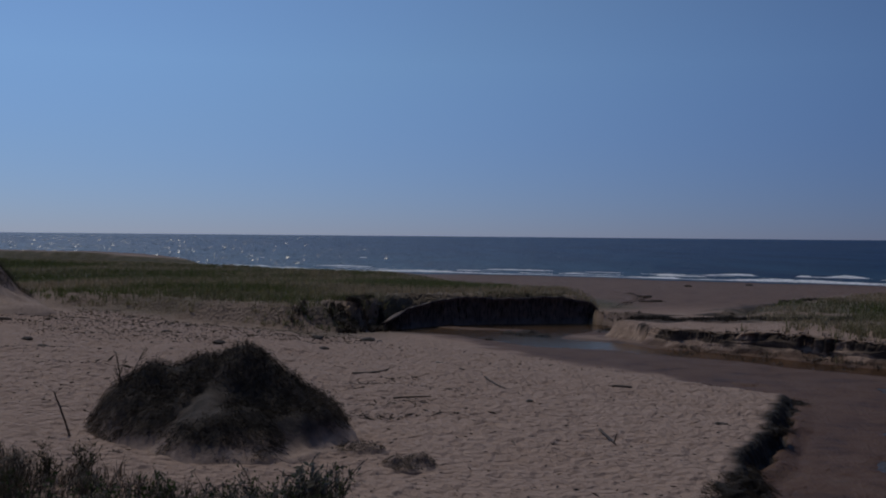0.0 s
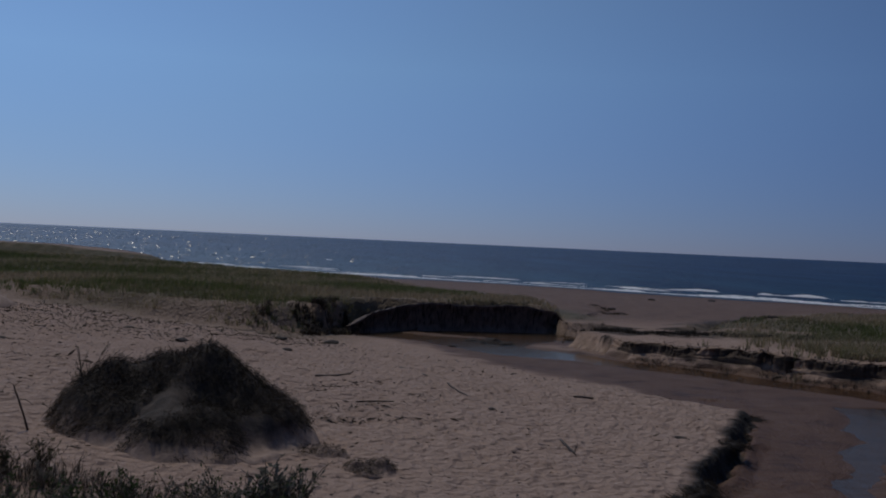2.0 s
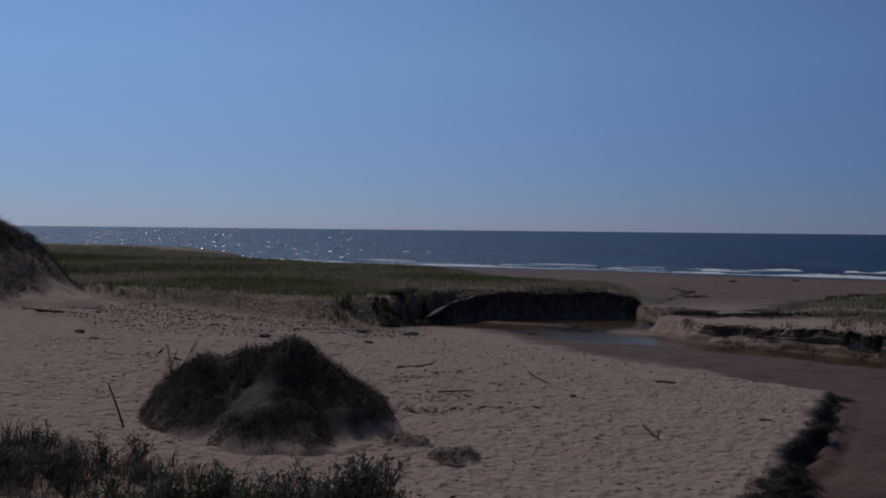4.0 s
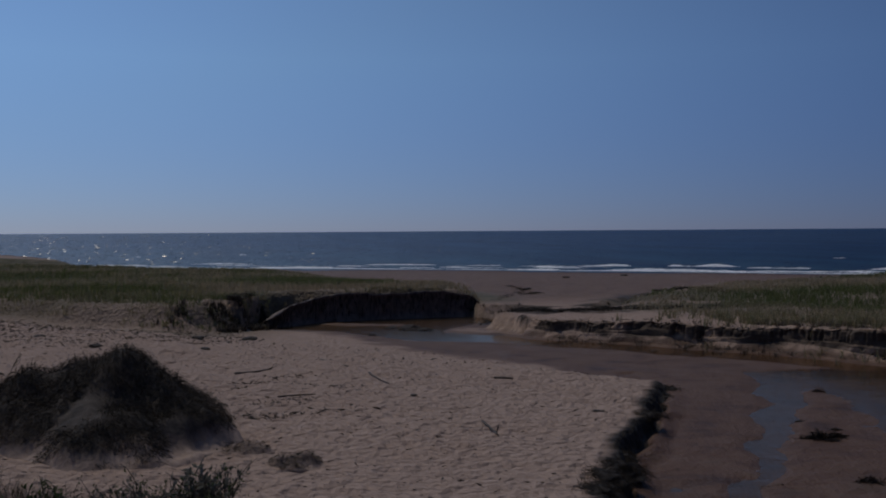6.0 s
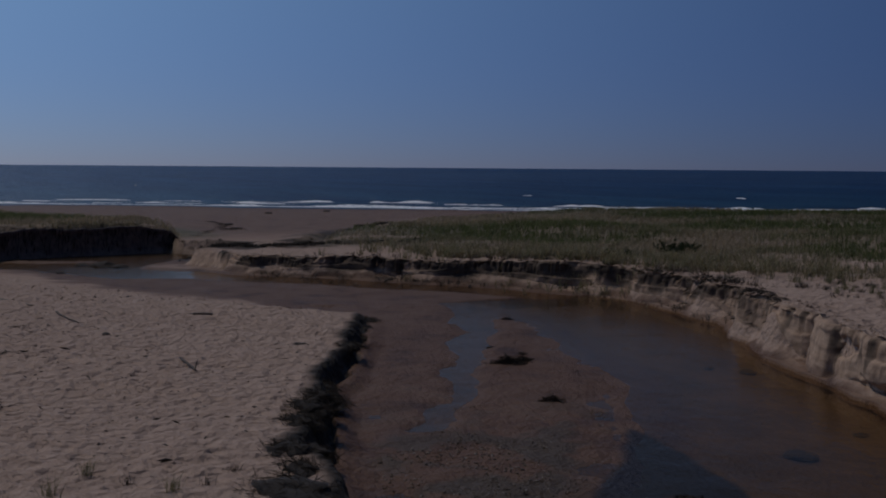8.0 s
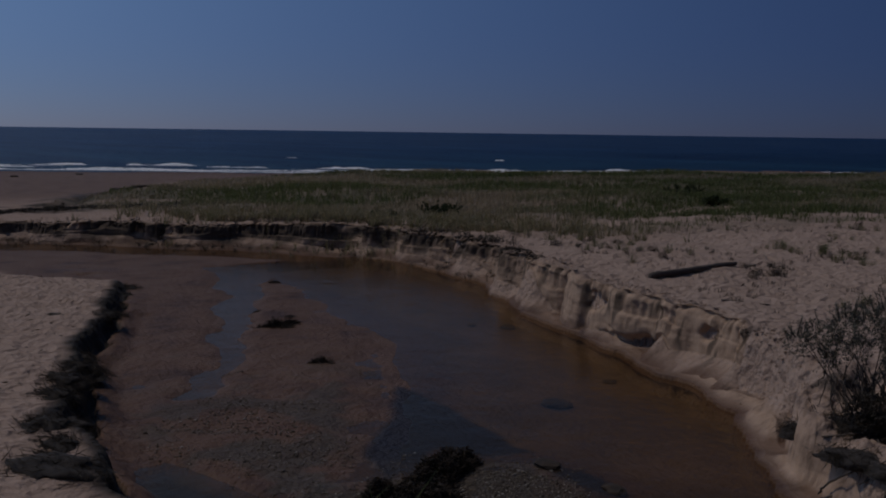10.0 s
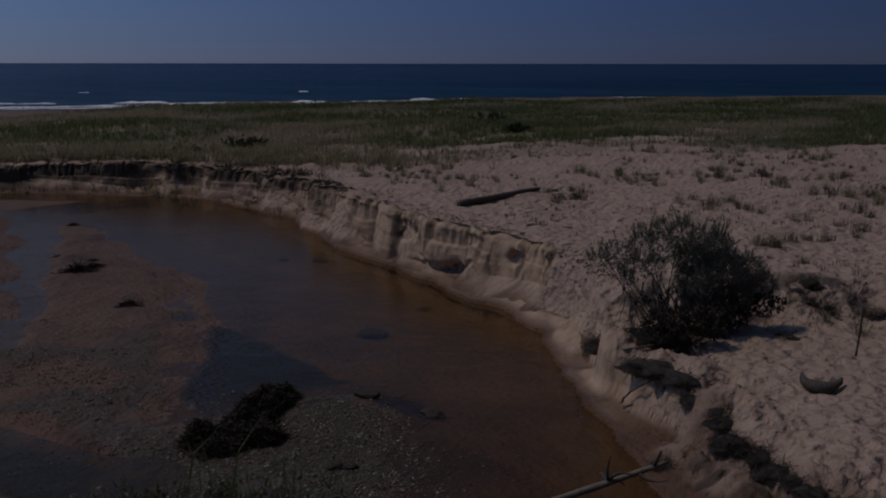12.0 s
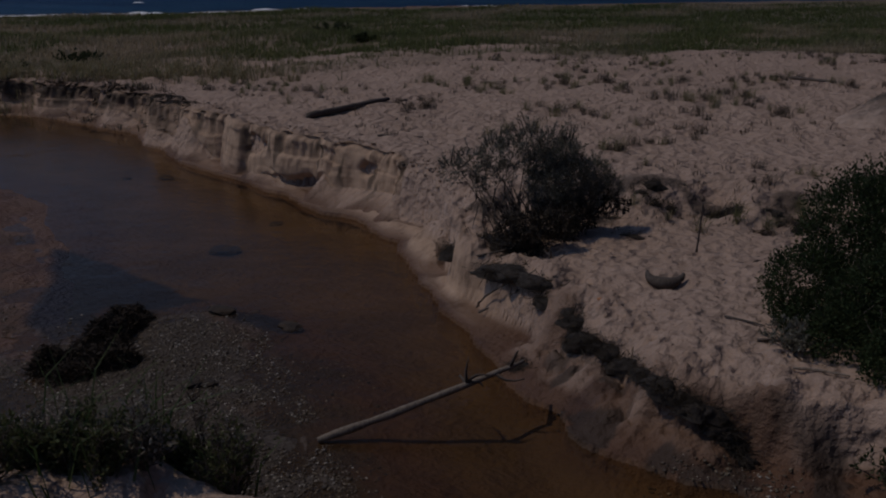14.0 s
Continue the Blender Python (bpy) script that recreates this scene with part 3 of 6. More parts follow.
class Soup:
    """Collects quads of many pieces into one mesh."""

    def __init__(self):
        self.v, self.f, self.d, self.n = [], [], [], 0

    def add(self, verts, faces, dry=0.0):
        verts = np.asarray(verts, float)
        self.v.append(verts)
        self.f.append(np.asarray(faces, int) + self.n)
        self.d.append(np.broadcast_to(dry, len(verts)))
        self.n += len(verts)

    def tube(self, path, radii, sides=6, dry=0.0, rough=0.0, rng=None):
        """A round, tapered, uneven stem along a path."""
        path = np.asarray(path, float)
        tang = np.gradient(path, axis=0)
        tang /= np.linalg.norm(tang, axis=1)[:, None] + 1e-9
        up = np.array([0.31, 0.17, 0.93])
        a = np.cross(tang, up)
        a /= np.linalg.norm(a, axis=1)[:, None] + 1e-9
        b = np.cross(tang, a)
        ang = np.arange(sides) * 2 * math.pi / sides
        rad = np.asarray(radii, float)[:, None] * np.ones((1, sides))
        if rough and rng is not None:
            rad = rad * (1 + rough * rng.uniform(-1, 1, rad.shape))
        ring = path[:, None] + rad[..., None] * (np.cos(ang)[None, :, None] * a[:, None] + np.sin(ang)[None, :, None] * b[:, None])
        m = len(path)
        i, j = np.meshgrid(np.arange(m - 1), np.arange(sides), indexing="ij")
        jn = (j + 1) % sides
        q = np.stack([i * sides + j, i * sides + jn, (i + 1) * sides + jn, (i + 1) * sides + j], -1).reshape(-1, 4)
        verts = np.concatenate([ring.reshape(-1, 3), path[:1], path[-1:]])
        e, w = m * sides, np.arange(sides)
        wn_ = (w + 1) % sides
        caps = np.concatenate([np.stack([w * 0 + e, wn_, w, w * 0 + e], 1), np.stack([w * 0 + e + 1, w + e - sides, wn_ + e - sides, w * 0 + e + 1], 1)])
        self.add(verts, np.concatenate([q, caps]), dry)

    def leaves(self, at, way, size, width, dry, rng):
        """Pointed leaves (diamonds, folded a little) at places, along ways."""
        at, way = np.asarray(at, float), np.asarray(way, float)
        n = len(at)
        way = way / (np.linalg.norm(way, axis=1)[:, None] + 1e-9)
        side = np.cross(way, rng.normal(size=(n, 3)))
        side /= np.linalg.norm(side, axis=1)[:, None] + 1e-9
        nrm = np.cross(way, side)
        s = np.broadcast_to(size, n)[:, None]
        w = s * width
        v = np.stack([at, at + way * s * 0.45 + side * w + nrm * w * 0.3, at + way * s, at + way * s * 0.45 - side * w + nrm * w * 0.3], 1).reshape(-1, 3)
        f = np.arange(4 * n).reshape(-1, 4)
        self.add(v, f, np.repeat(np.broadcast_to(dry, n), 4))

    def blades(self, at, height, width, lean, dry, rng):
        """Grass blades bent over by the wind, two pieces each."""
        at = np.asarray(at, float)
        n = len(at)
        h = np.broadcast_to(height, n) * rng.uniform(0.6, 1.15, n)
        ang = rng.uniform(0, 2 * math.pi, n)
        out = np.stack([np.cos(ang), np.sin(ang), 0 * ang], 1) * (rng.uniform(0.1, 1.0, n) * lean * h)[:, None] + np.array([0.10, -0.02, 0]) * h[:, None]
        side = np.stack([-np.sin(ang + 0.6), np.cos(ang + 0.6), 0 * ang], 1) * width * 0.5
        up = np.zeros((n, 3))
        up[:, 2] = h
        mid = at + 0.3 * out + 0.6 * up
        tip = at + out + up * (1 - 0.25 * rng.uniform(0, 1, n))[:, None]
        v = np.stack([at - side, at + side, mid + 0.7 * side, mid - 0.7 * side, tip + 0.1 * side, tip - 0.1 * side], 1).reshape(-1, 3)
        k = np.arange(n)[:, None] * 6
        f = np.concatenate([k + np.array([[0, 1, 2, 3]]), k + np.array([[3, 2, 4, 5]])])
        self.add(v, f, np.repeat(np.broadcast_to(dry, n), 6))

    def mesh(self, name, mat, smooth=False):
        return mesh_of(name, np.concatenate(self.v), np.concatenate(self.f), mat, np.concatenate(self.d), smooth)


def part(name, mesh, parent, label=""):
    """One mesh object under a thing; the mesh is in the thing's own axes."""
    ob = new(name, mesh)
    ob.parent = parent
    return tagged(ob, label) if label else ob


def thing(name, x, y, z, label, category, group="", kind="", turn=0.0):
    ob = new(name)
    ob.matrix_world = pose(x, y, z, 0, 0, turn)
    ob.empty_display_size = 0.2
    return tagged(ob, label, category, group, kind)


# ---- ground, creek and sea ----
def build_ground():
    fore = np.arange(-40, 94, 0.165)
    az = np.radians(np.concatenate([fore, np.arange(97, 318, 3.0)]))
    radii = [0.6, 1.2, 1.8, 2.4]
    while radii[-1] < 34:
        radii.append(radii[-1] * 1.0046)
    while radii[-1] < 62:
        radii.append(radii[-1] * 1.007)
    while radii[-1] < 320:
        radii.append(radii[-1] * 1.014)
    while radii[-1] < 4800:
        radii.append(radii[-1] * 1.12)
    radii = np.array(radii)
    rr, aa = np.meshgrid(radii, az, indexing="ij")
    x, y = rr * np.sin(aa), rr * np.cos(aa)
    z, kinds = land(x.ravel(), y.ravel())
    m, n = len(radii), len(az)
    verts = np.concatenate([np.stack([x.ravel(), y.ravel(), z], 1), [[0, 0, z[0]]]])
    i, j = np.meshgrid(np.arange(m - 1), np.arange(n), indexing="ij")
    jn = (j + 1) % n
    faces = np.stack([i * n + j, (i + 1) * n + j, (i + 1) * n + jn, i * n + jn], -1).reshape(-1, 4)
    c, w = m * n, np.arange(n)
    caps = np.stack([w * 0 + c, w, (w + 1) % n, w * 0 + c], 1)
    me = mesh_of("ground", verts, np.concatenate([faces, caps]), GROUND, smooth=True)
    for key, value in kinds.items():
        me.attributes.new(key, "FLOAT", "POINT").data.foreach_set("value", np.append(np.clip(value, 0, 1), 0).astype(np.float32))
    tagged(new("ground", me), "pinkish beige dune sand with a damp creek bed", "sand", kind="structure")


build_ground()


def build_bank_face():
    """The cut face of the bank across the creek: talus, ledges, flutes and slipped blocks of damp sand."""
    pts = np.array(RIGHT_FOOT[12:26], float)
    gaps = np.hypot(*np.diff(pts, axis=0).T)
    at = np.concatenate([[0], np.cumsum(gaps)])
    s = np.arange(0, at[-1], 0.036)
    line = np.stack([np.interp(s, at, pts[:, 0]), np.interp(s, at, pts[:, 1])], 1)
    for _ in range(30):
        line[1:-1] = 0.25 * line[:-2] + 0.5 * line[1:-1] + 0.25 * line[2:]
    tang = np.gradient(line, axis=0)
    tang /= np.linalg.norm(tang, axis=1)[:, None]
    inland = np.stack([tang[:, 1], -tang[:, 0]], 1)
    d = np.arange(-0.9, 2.4, 0.035)
    x, y = line[:, :1] + d * inland[:, :1], line[:, 1:] + d * inland[:, 1:]
    z, _ = land(x.ravel(), y.ravel())
    z = z.reshape(x.shape)
    n = len(s)
    top = np.array([np.median(row[-12:]) for row in z])

    def smooth(a, times):
        for _ in range(times):
            a = np.concatenate([a[:1], 0.25 * a[:-2] + 0.5 * a[1:-1] + 0.25 * a[2:], a[-1:]])
        return a

    def first(level):
        hit = z > level[:, None]
        return smooth(d[np.argmax(hit, 1)], 12)

    top = smooth(top, 40)
    notch = 0.05 * fractal(s, 0 * s, 0.45, 3, 823)
    foot, mid, lip = first(0 * s + 0.03), first(0.5 * top), first(0.93 * top)
    lift = np.clip(0.17 + 0.26 * fractal(s, 0 * s, 2.0, 2, 802), 0.07, 0.45) * top      # height of the talus

    def near(x, y, wide, power=2):
        """1 beside a place on the bank, falling to 0 that far along it."""
        here = s[np.argmin(np.hypot(line[:, 0] - x, line[:, 1] - y))]
        return np.exp(-np.abs((s - here) / wide) ** power)

    def hollow(x, y, wide, level, tall, w):
        """1 inside a rounded, uneven hollow in the face."""
        here = s[np.argmin(np.hypot(line[:, 0] - x, line[:, 1] - y))]
        across = (s - here) / wide + 0.35 * value_noise(s, 0 * s + 2 * w, 0.2, 832)
        up = (w - level) / tall + 0.4 * value_noise(s, 0 * s + w, 0.25, 833)
        return np.exp(-(across ** 2 + up ** 2) ** 2)

    # fans of dry sand that have run down, and the smooth scar between two cracks
    for fx, fy, wide, high in ((15.7, 19.0, 0.9, 0.78), (13.85, 13.15, 0.3, 0.42), (13.0, 10.9, 0.5, 0.5), (17.9, 24.3, 0.9, 0.5)):
        lift = np.maximum(lift, high * near(fx, fy, wide) * top)
    lift = smooth(lift * (1 - 0.75 * near(14.88, 16.7, 0.8, 6)), 4)
    scar = near(14.88, 16.7, 0.75, 6)
    plain = 1 - np.clip(scar + near(14.3, 14.9, 0.25) + near(13.6, 12.5, 0.35, 4), 0, 1)
    broken = np.clip(0.65 + 0.8 * value_noise(s, 0 * s, 1.9, 816), 0.4, 1)
    face = []
    for w in np.linspace(0.03, 1, 40):             # the face
        zz = lift + (top + notch - 0.04 - lift) * w
        layer = value_noise(s * 0.5, zz * 6 + 0.4 * value_noise(s, 0 * s, 1.2, 806), 0.55, 807)
        shelf = 0.42 + 0.25 * value_noise(s, 0 * s, 1.3, 808)
        ledge = 0.13 * np.clip(value_noise(s, 0 * s, 1.7, 818) + 0.3, 0, 1) * step(shelf + 0.02, shelf - 0.02, w)
        groove = np.clip(1 - np.abs(value_noise(s + 0.04 * value_noise(s, zz, 0.3, 819), 0.06 * zz, 0.17, 809)) / 0.3, 0, 1)
        depth = 0.2 * broken * step(0.25, 0.6, w + 0.35 * value_noise(s, 0 * s, 0.3, 820)) * plain + 0.09 * near(13.1, 11.0, 0.7, 4)
        out = 0.06 + 0.012 * layer + ledge * plain - depth * (groove + 0.5 * np.clip(1 - np.abs(value_noise(s, 0.05 * zz, 0.085, 829)) / 0.5, 0, 1)) + 0.10 * broken * value_noise(s, 0.3 * zz, 0.75, 817) * plain + 0.008 * fractal(s, zz, 0.12, 2, 810)
        out = out + 0.20 * scar * (1 - 0.6 * w) - 0.22 * near(15.17, 17.65, 0.13) - 0.12 * near(14.7, 16.0, 0.1)
        out = out - 0.40 * hollow(14.56, 15.55, 0.34, 0.58, 0.2, w) - 0.3 * hollow(13.52, 12.2, 0.14, 0.5, 0.2, w)
        out = out - 0.22 * hollow(14.1, 14.0, 0.75, 0.04, 0.16, w)
        out = out + (0.10 * value_noise(s, 0 * s + w, 0.22, 821) + 0.07 * value_noise(s, 0 * s, 0.5, 822)) * step(0.75, 1.0, w) - 0.06 * step(0.88, 1.0, w)
        over = 0.10 * (1 - w)
        face.append((mid - 0.02 - np.clip(out + over, -0.3, 0.5), zz, 0 * s + 1))
    rows, heel = [], smooth(face[0][0], 3) - 0.02
    toe = np.minimum(foot - 0.05, heel - 0.2)
    for w in np.linspace(0, 1, 10):                # talus from the water up to the face
        dd = toe + (heel - toe) * w
        rows.append((dd, -0.06 + (lift + 0.08) * w ** 1.25 + 0.03 * fractal(s, dd * 2, 0.5, 3, 805) * math.sin(math.pi * w), 0 * s + 0.35 * w))
    rows += face
    for w in (0.1, 0.25, 0.45, 0.7, 1.0):          # the lip runs back into the plateau
        dd = mid - 0.05 + (lip - mid + 0.45) * w
        ground = np.array([np.interp(q, d, row) for q, row in zip(dd, z)])
        rows.append((dd, np.maximum(ground, (top + notch * (1 - 2 * w) - 0.02) * (w < 0.5)) + (0.0 if w < 0.6 else -0.06) + 0.02 * fractal(s, dd * 3, 0.25, 3, 828), 0 * s + (0.5 if w < 0.2 else 0.0)))
    fade = np.minimum(step(0, 1.2, s), step(s[-1], s[-1] - 1.2, s))
    k = len(rows)
    dd = np.stack([r[0] + 0.5 * (1 - fade) for r in rows], 1)
    zz = np.stack([r[1] for r in rows], 1) - 0.25 * (1 - fade)[:, None]
    cut = np.stack([r[2] for r in rows], 1)
    xx, yy = line[:, :1] + dd * inland[:, :1], line[:, 1:] + dd * inland[:, 1:]
    i, j = np.meshgrid(np.arange(n - 1), np.arange(k - 1), indexing="ij")
    f = np.stack([i * k + j, (i + 1) * k + j, (i + 1) * k + j + 1, i * k + j + 1], -1).reshape(-1, 4)
    me = mesh_of("creek_bank", np.stack([xx, yy, zz], -1).reshape(-1, 3), f, GROUND, smooth=True)
    ss = np.repeat(s[:, None], k, 1)
    rel = zz / top[:, None]
    roots = step(0.3, 0.5, rel + 0.18 * fractal(ss, zz, 0.9, 3, 812)) * step(0.99, 0.9, rel) * step(19, 22, yy) * step(-0.95, -0.35, fractal(ss, zz * 0.6, 1.2, 3, 813) + 0.1)
    # streaks under the lip: damp sand, with the flutes' shade put into the colour
    dark_streaks = 0.7 * step(0.0, 0.4, fractal(ss, zz * 0.15, 0.24, 3, 814, 0.7)) * step(0.35, 0.7, rel + 0.3 * value_noise(ss, 0 * zz, 0.2, 830)) * step(1.0, 0.93, rel)
    for key, value in (("wet", step(0.36, 0.06, zz + 0.15 * fractal(ss, zz, 0.6, 3, 815))), ("cut", cut), ("soil", np.maximum(0.8 * roots, dark_streaks * (yy < 25)))):
        me.attributes.new(key, "FLOAT", "POINT").data.foreach_set("value", np.clip(value, 0, 1).ravel().astype(np.float32))
    tagged(new("creek_bank", me), "cut bank of layered damp sand above the creek", "bank", kind="structure")


build_bank_face()


def build_water():
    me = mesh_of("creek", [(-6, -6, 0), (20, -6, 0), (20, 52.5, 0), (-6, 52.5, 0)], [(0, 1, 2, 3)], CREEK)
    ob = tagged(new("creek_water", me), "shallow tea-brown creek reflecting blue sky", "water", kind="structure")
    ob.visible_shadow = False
    xs = np.concatenate([-np.geomspace(4500, 40, 24), np.linspace(-30, 130, 9), np.geomspace(180, 4500, 22)])
    ys = np.concatenate([np.linspace(5, 300, 32), np.geomspace(340, 4600, 20)])
    gx, gy = np.meshgrid(xs, ys, indexing="ij")
    n = len(ys)
    i, j = np.meshgrid(np.arange(len(xs) - 1), np.arange(n - 1), indexing="ij")
    faces = np.stack([i * n + j, (i + 1) * n + j, (i + 1) * n + j + 1, i * n + j + 1], -1).reshape(-1, 4)
    open_sea = ((gx[1:, :-1] > 62) | (gy[:-1, :-1] > 55)).ravel()
    faces = faces[open_sea]
    me = mesh_of("sea", np.stack([gx.ravel(), gy.ravel(), gx.ravel() * 0 - 0.3], 1), faces, SEA, smooth=True)
    tagged(new("sea", me), "choppy dark blue sea with sun glitter", "sea", kind="structure")


build_water()


def shore_y(x):
    return max(120 - (0.63 if x > 14.5 else 0.45) * (x - 14.5), 15)


def build_breaker(x, off, length, height, seed):
    """A rolling line of surf: a low ridge with a ragged white crest."""
    rng = np.random.default_rng(seed)
    n = max(10, int(length / 0.25))
    t = np.linspace(-0.5, 0.5, n)
    xs = x + t * length
    ys = np.array([shore_y(v) for v in xs]) + off + 0.5 * fractal(xs, xs * 0, 6, 3, seed)
    env = np.clip(1 - (2 * np.abs(t)) ** 4, 0, 1) * (0.85 + 0.3 * fractal(xs, xs * 0, 5.0, 3, seed + 3))
    env = np.clip(env - 0.12 + 0.4 * fractal(xs, xs * 0, 2.6, 4, seed + 5, 0.65), -0.06, 2)
    prof = [(-1.1, -0.02), (-0.6, 0.42), (0.0, 1.0), (0.2, 0.4), (0.35, -0.02)]
    v = np.stack([np.stack([xs, ys + p * (0.15 + env * 0.6), -0.3 + height * env * h + rng.uniform(-0.03, 0.03, n)], 1) for p, h in prof], 1)
    k = len(prof)
    i, j = np.meshgrid(np.arange(n - 1), np.arange(k - 1), indexing="ij")
    f = np.stack([i * k + j, (i + 1) * k + j, (i + 1) * k + j + 1, i * k + j + 1], -1).reshape(-1, 4)
    ob = new("breaker", mesh_of("breaker", v.reshape(-1, 3), f, FOAM, smooth=True))
    tagged(ob, "white foaming breaker rolling onto the beach", "wave", "breakers along the shore")


surf = np.random.default_rng(5)
for k in range(52):
    bx = -75 + 4.6 * k + surf.uniform(-3, 3)
    build_breaker(bx, surf.choice([2.0, 3.5, 6, 9, 15]) + surf.uniform(-1, 1), surf.uniform(4, 15), surf.uniform(0.07, 0.18), 200 + k)
for k in range(34):
    build_breaker(-70 + 7.0 * k + surf.uniform(-2, 2), surf.uniform(0.3, 1.2), surf.uniform(12, 22), 0.04, 270 + k)
for k in range(12):
    build_breaker(28 + 8 * k + surf.uniform(-3, 3), surf.uniform(9, 20), surf.uniform(3, 8), surf.uniform(0.2, 0.36), 330 + k)
for k in range(5):
    build_breaker(surf.uniform(-60, 150), surf.uniform(35, 90), surf.uniform(0.8, 1.6), surf.uniform(0.14, 0.22), 300 + k)


def build_wavelets():
    """Short wavelets over the sea, thicker and steeper sunward to place the glitter; those that face rightly flash in
    the sun.
    """
    rng = np.random.default_rng(280)
    n = 110000
    az = np.radians(rng.uniform(-34, 84, n))
    r = 100 * (14.0 ** rng.uniform(0, 1, n) ** 1.25)
    x, y = r * np.sin(az), r * np.cos(az)
    shore = np.maximum(120 - np.where(x > 14.5, 0.63, 0.45) * (x - 14.5), 15)
    ok = (y > shore + 8) & (rng.uniform(0, 1, n) < np.interp(np.degrees(az), [-4, 12], [1.0, 0.2]))
    x, y, r, az = x[ok], y[ok], r[ok], az[ok]
    n = len(x)
    size = np.sqrt(r / 160)
    turn = -az + np.radians(rng.normal(0, 22, n))
    along = np.stack([np.cos(turn), np.sin(turn), 0 * turn], 1)
    front = np.stack([np.sin(turn), -np.cos(turn), 0 * turn], 1)
    half = (rng.uniform(0.08, 0.42, n) * size)[:, None]
    deep = (rng.uniform(0.04, 0.11, n) * size)[:, None]
    # steep share falls away from the sun's bearing: glitter's extent put into the shape
    high = deep * np.tan(np.radians(np.clip(np.where(rng.uniform(0, 1, n) < np.interp(np.degrees(az), [-24, -8, 4, 14], [0.42, 0.24, 0.05, 0.004]), rng.normal(28, 6, n), rng.normal(7, 4, n)), 2, 42)))[:, None] * np.array([0, 0, 1.0])
    mid = np.stack([x, y, np.full(n, -0.31)], 1)
    v = np.stack([mid - 0.8 * half * along + front * deep, mid + 0.8 * half * along + front * deep, mid + half * along * 0.6 + high, mid - half * along * 0.6 + high,
                  mid + half * along - front * deep, mid - half * along - front * deep], 1).reshape(-1, 3)
    k = 6 * np.arange(n)[:, None]
    f = np.concatenate([k + np.array([[0, 1, 2, 3]]), k + np.array([[3, 2, 4, 5]])])
    tagged(new("sea_wavelets", mesh_of("sea_wavelets", v, f, CREST)), "small choppy wavelets glittering on the sea", "waves", kind="stuff")


build_wavelets()

# ---- vegetation ----
def scatter(poly, count, rng, near=None):
    """Random places in a polygon, thicker towards the lookout."""
    p = np.array(poly)
    lo, hi = p.min(0), p.max(0)
    got = np.zeros((0, 2))
    while len(got) < count:
        c = rng.uniform(lo, hi, (count * 3, 2))
        keep = inside(poly, c[:, 0], c[:, 1])
        if near:
            keep &= rng.uniform(0, 1, len(c)) < np.clip((near / np.hypot(c[:, 0], c[:, 1])) ** 1.6, 0, 1)
        got = np.concatenate([got, c[keep]])
    return got[:count]


def build_meadow(poly, tufts, blades, height, label, seed):
    """A field of marram: greener and drier patches, thinner towards the sand."""
    rng = np.random.default_rng(seed)
    p = scatter(poly, tufts, rng, 42)
    p = p[line_distance(POOL_BACK, p[:, 0], p[:, 1])[0] > 0.55]
    p = p[signed(SAND_PATCH, p[:, 0], p[:, 1]) < 0.1]
    edge = signed(poly, p[:, 0], p[:, 1])
    thin = fractal(p[:, 0], p[:, 1], 5, 3, seed)
    bare = fractal(p[:, 0] * 0.35, p[:, 1], 3.2, 2, 307) - 0.02 * edge
    p = p[(thin + (0.5 if seed == 301 else 0.0) + 0.28 * edge > -0.25 + 0.5 * rng.uniform(0, 1, len(p))) & ((bare < 0.22 + 0.4 * rng.uniform(0, 1, len(p))) | (seed == 301) | (np.hypot(p[:, 0], p[:, 1]) > 60))]
    edge = signed(poly, p[:, 0], p[:, 1])
    dry = np.clip((0.55 if seed == 302 else 0.45) + 1.25 * fractal(p[:, 0] * 0.4, p[:, 1], 4.5, 3, seed + 7) + (0.75 if seed == 302 else 0.1) * step(6, 0, edge) - 0.45 * step(6, 20, edge), 0, 1)
    z, _ = land(p[:, 0], p[:, 1])
    spread = rng.normal(0, 0.10, (len(p), blades, 2))
    at = np.concatenate([p[:, None] + spread, np.repeat(z[:, None, None] - 0.02, blades, 1)], 2).reshape(-1, 3)
    tall = np.repeat(height * (0.55 + 0.45 * step(0, 9, edge)) * (0.8 + 0.4 * rng.uniform(0, 1, len(p))), blades)
    wide = np.repeat(0.008 + 0.00045 * np.hypot(p[:, 0], p[:, 1]), blades)
    soup = Soup()
    soup.blades(at, tall, wide[:, None], 0.85, np.clip(np.repeat(dry, blades) + rng.normal(0, 0.12, len(at)), 0, 1), rng)
    tagged(new("marram_grass", soup.mesh("marram_grass", MARRAM)), label, "grass", kind="stuff")


build_meadow(LEFT_MEADOW[:10] + [(-36, 130), (-95, 156), (-100, 100), (-60, 76)] + LEFT_MEADOW[-5:], 25000, 5, 0.5, "green marram grass on the dune behind the creek pool", 301)
build_meadow(RIGHT_MEADOW[:9] + [(60, 2), (165, 6), (140, 34), (95, 63), (75, 75), (56, 84)] + RIGHT_MEADOW[-4:], 33000, 5, 0.4, "green and straw-coloured marram grass along the beach", 302)


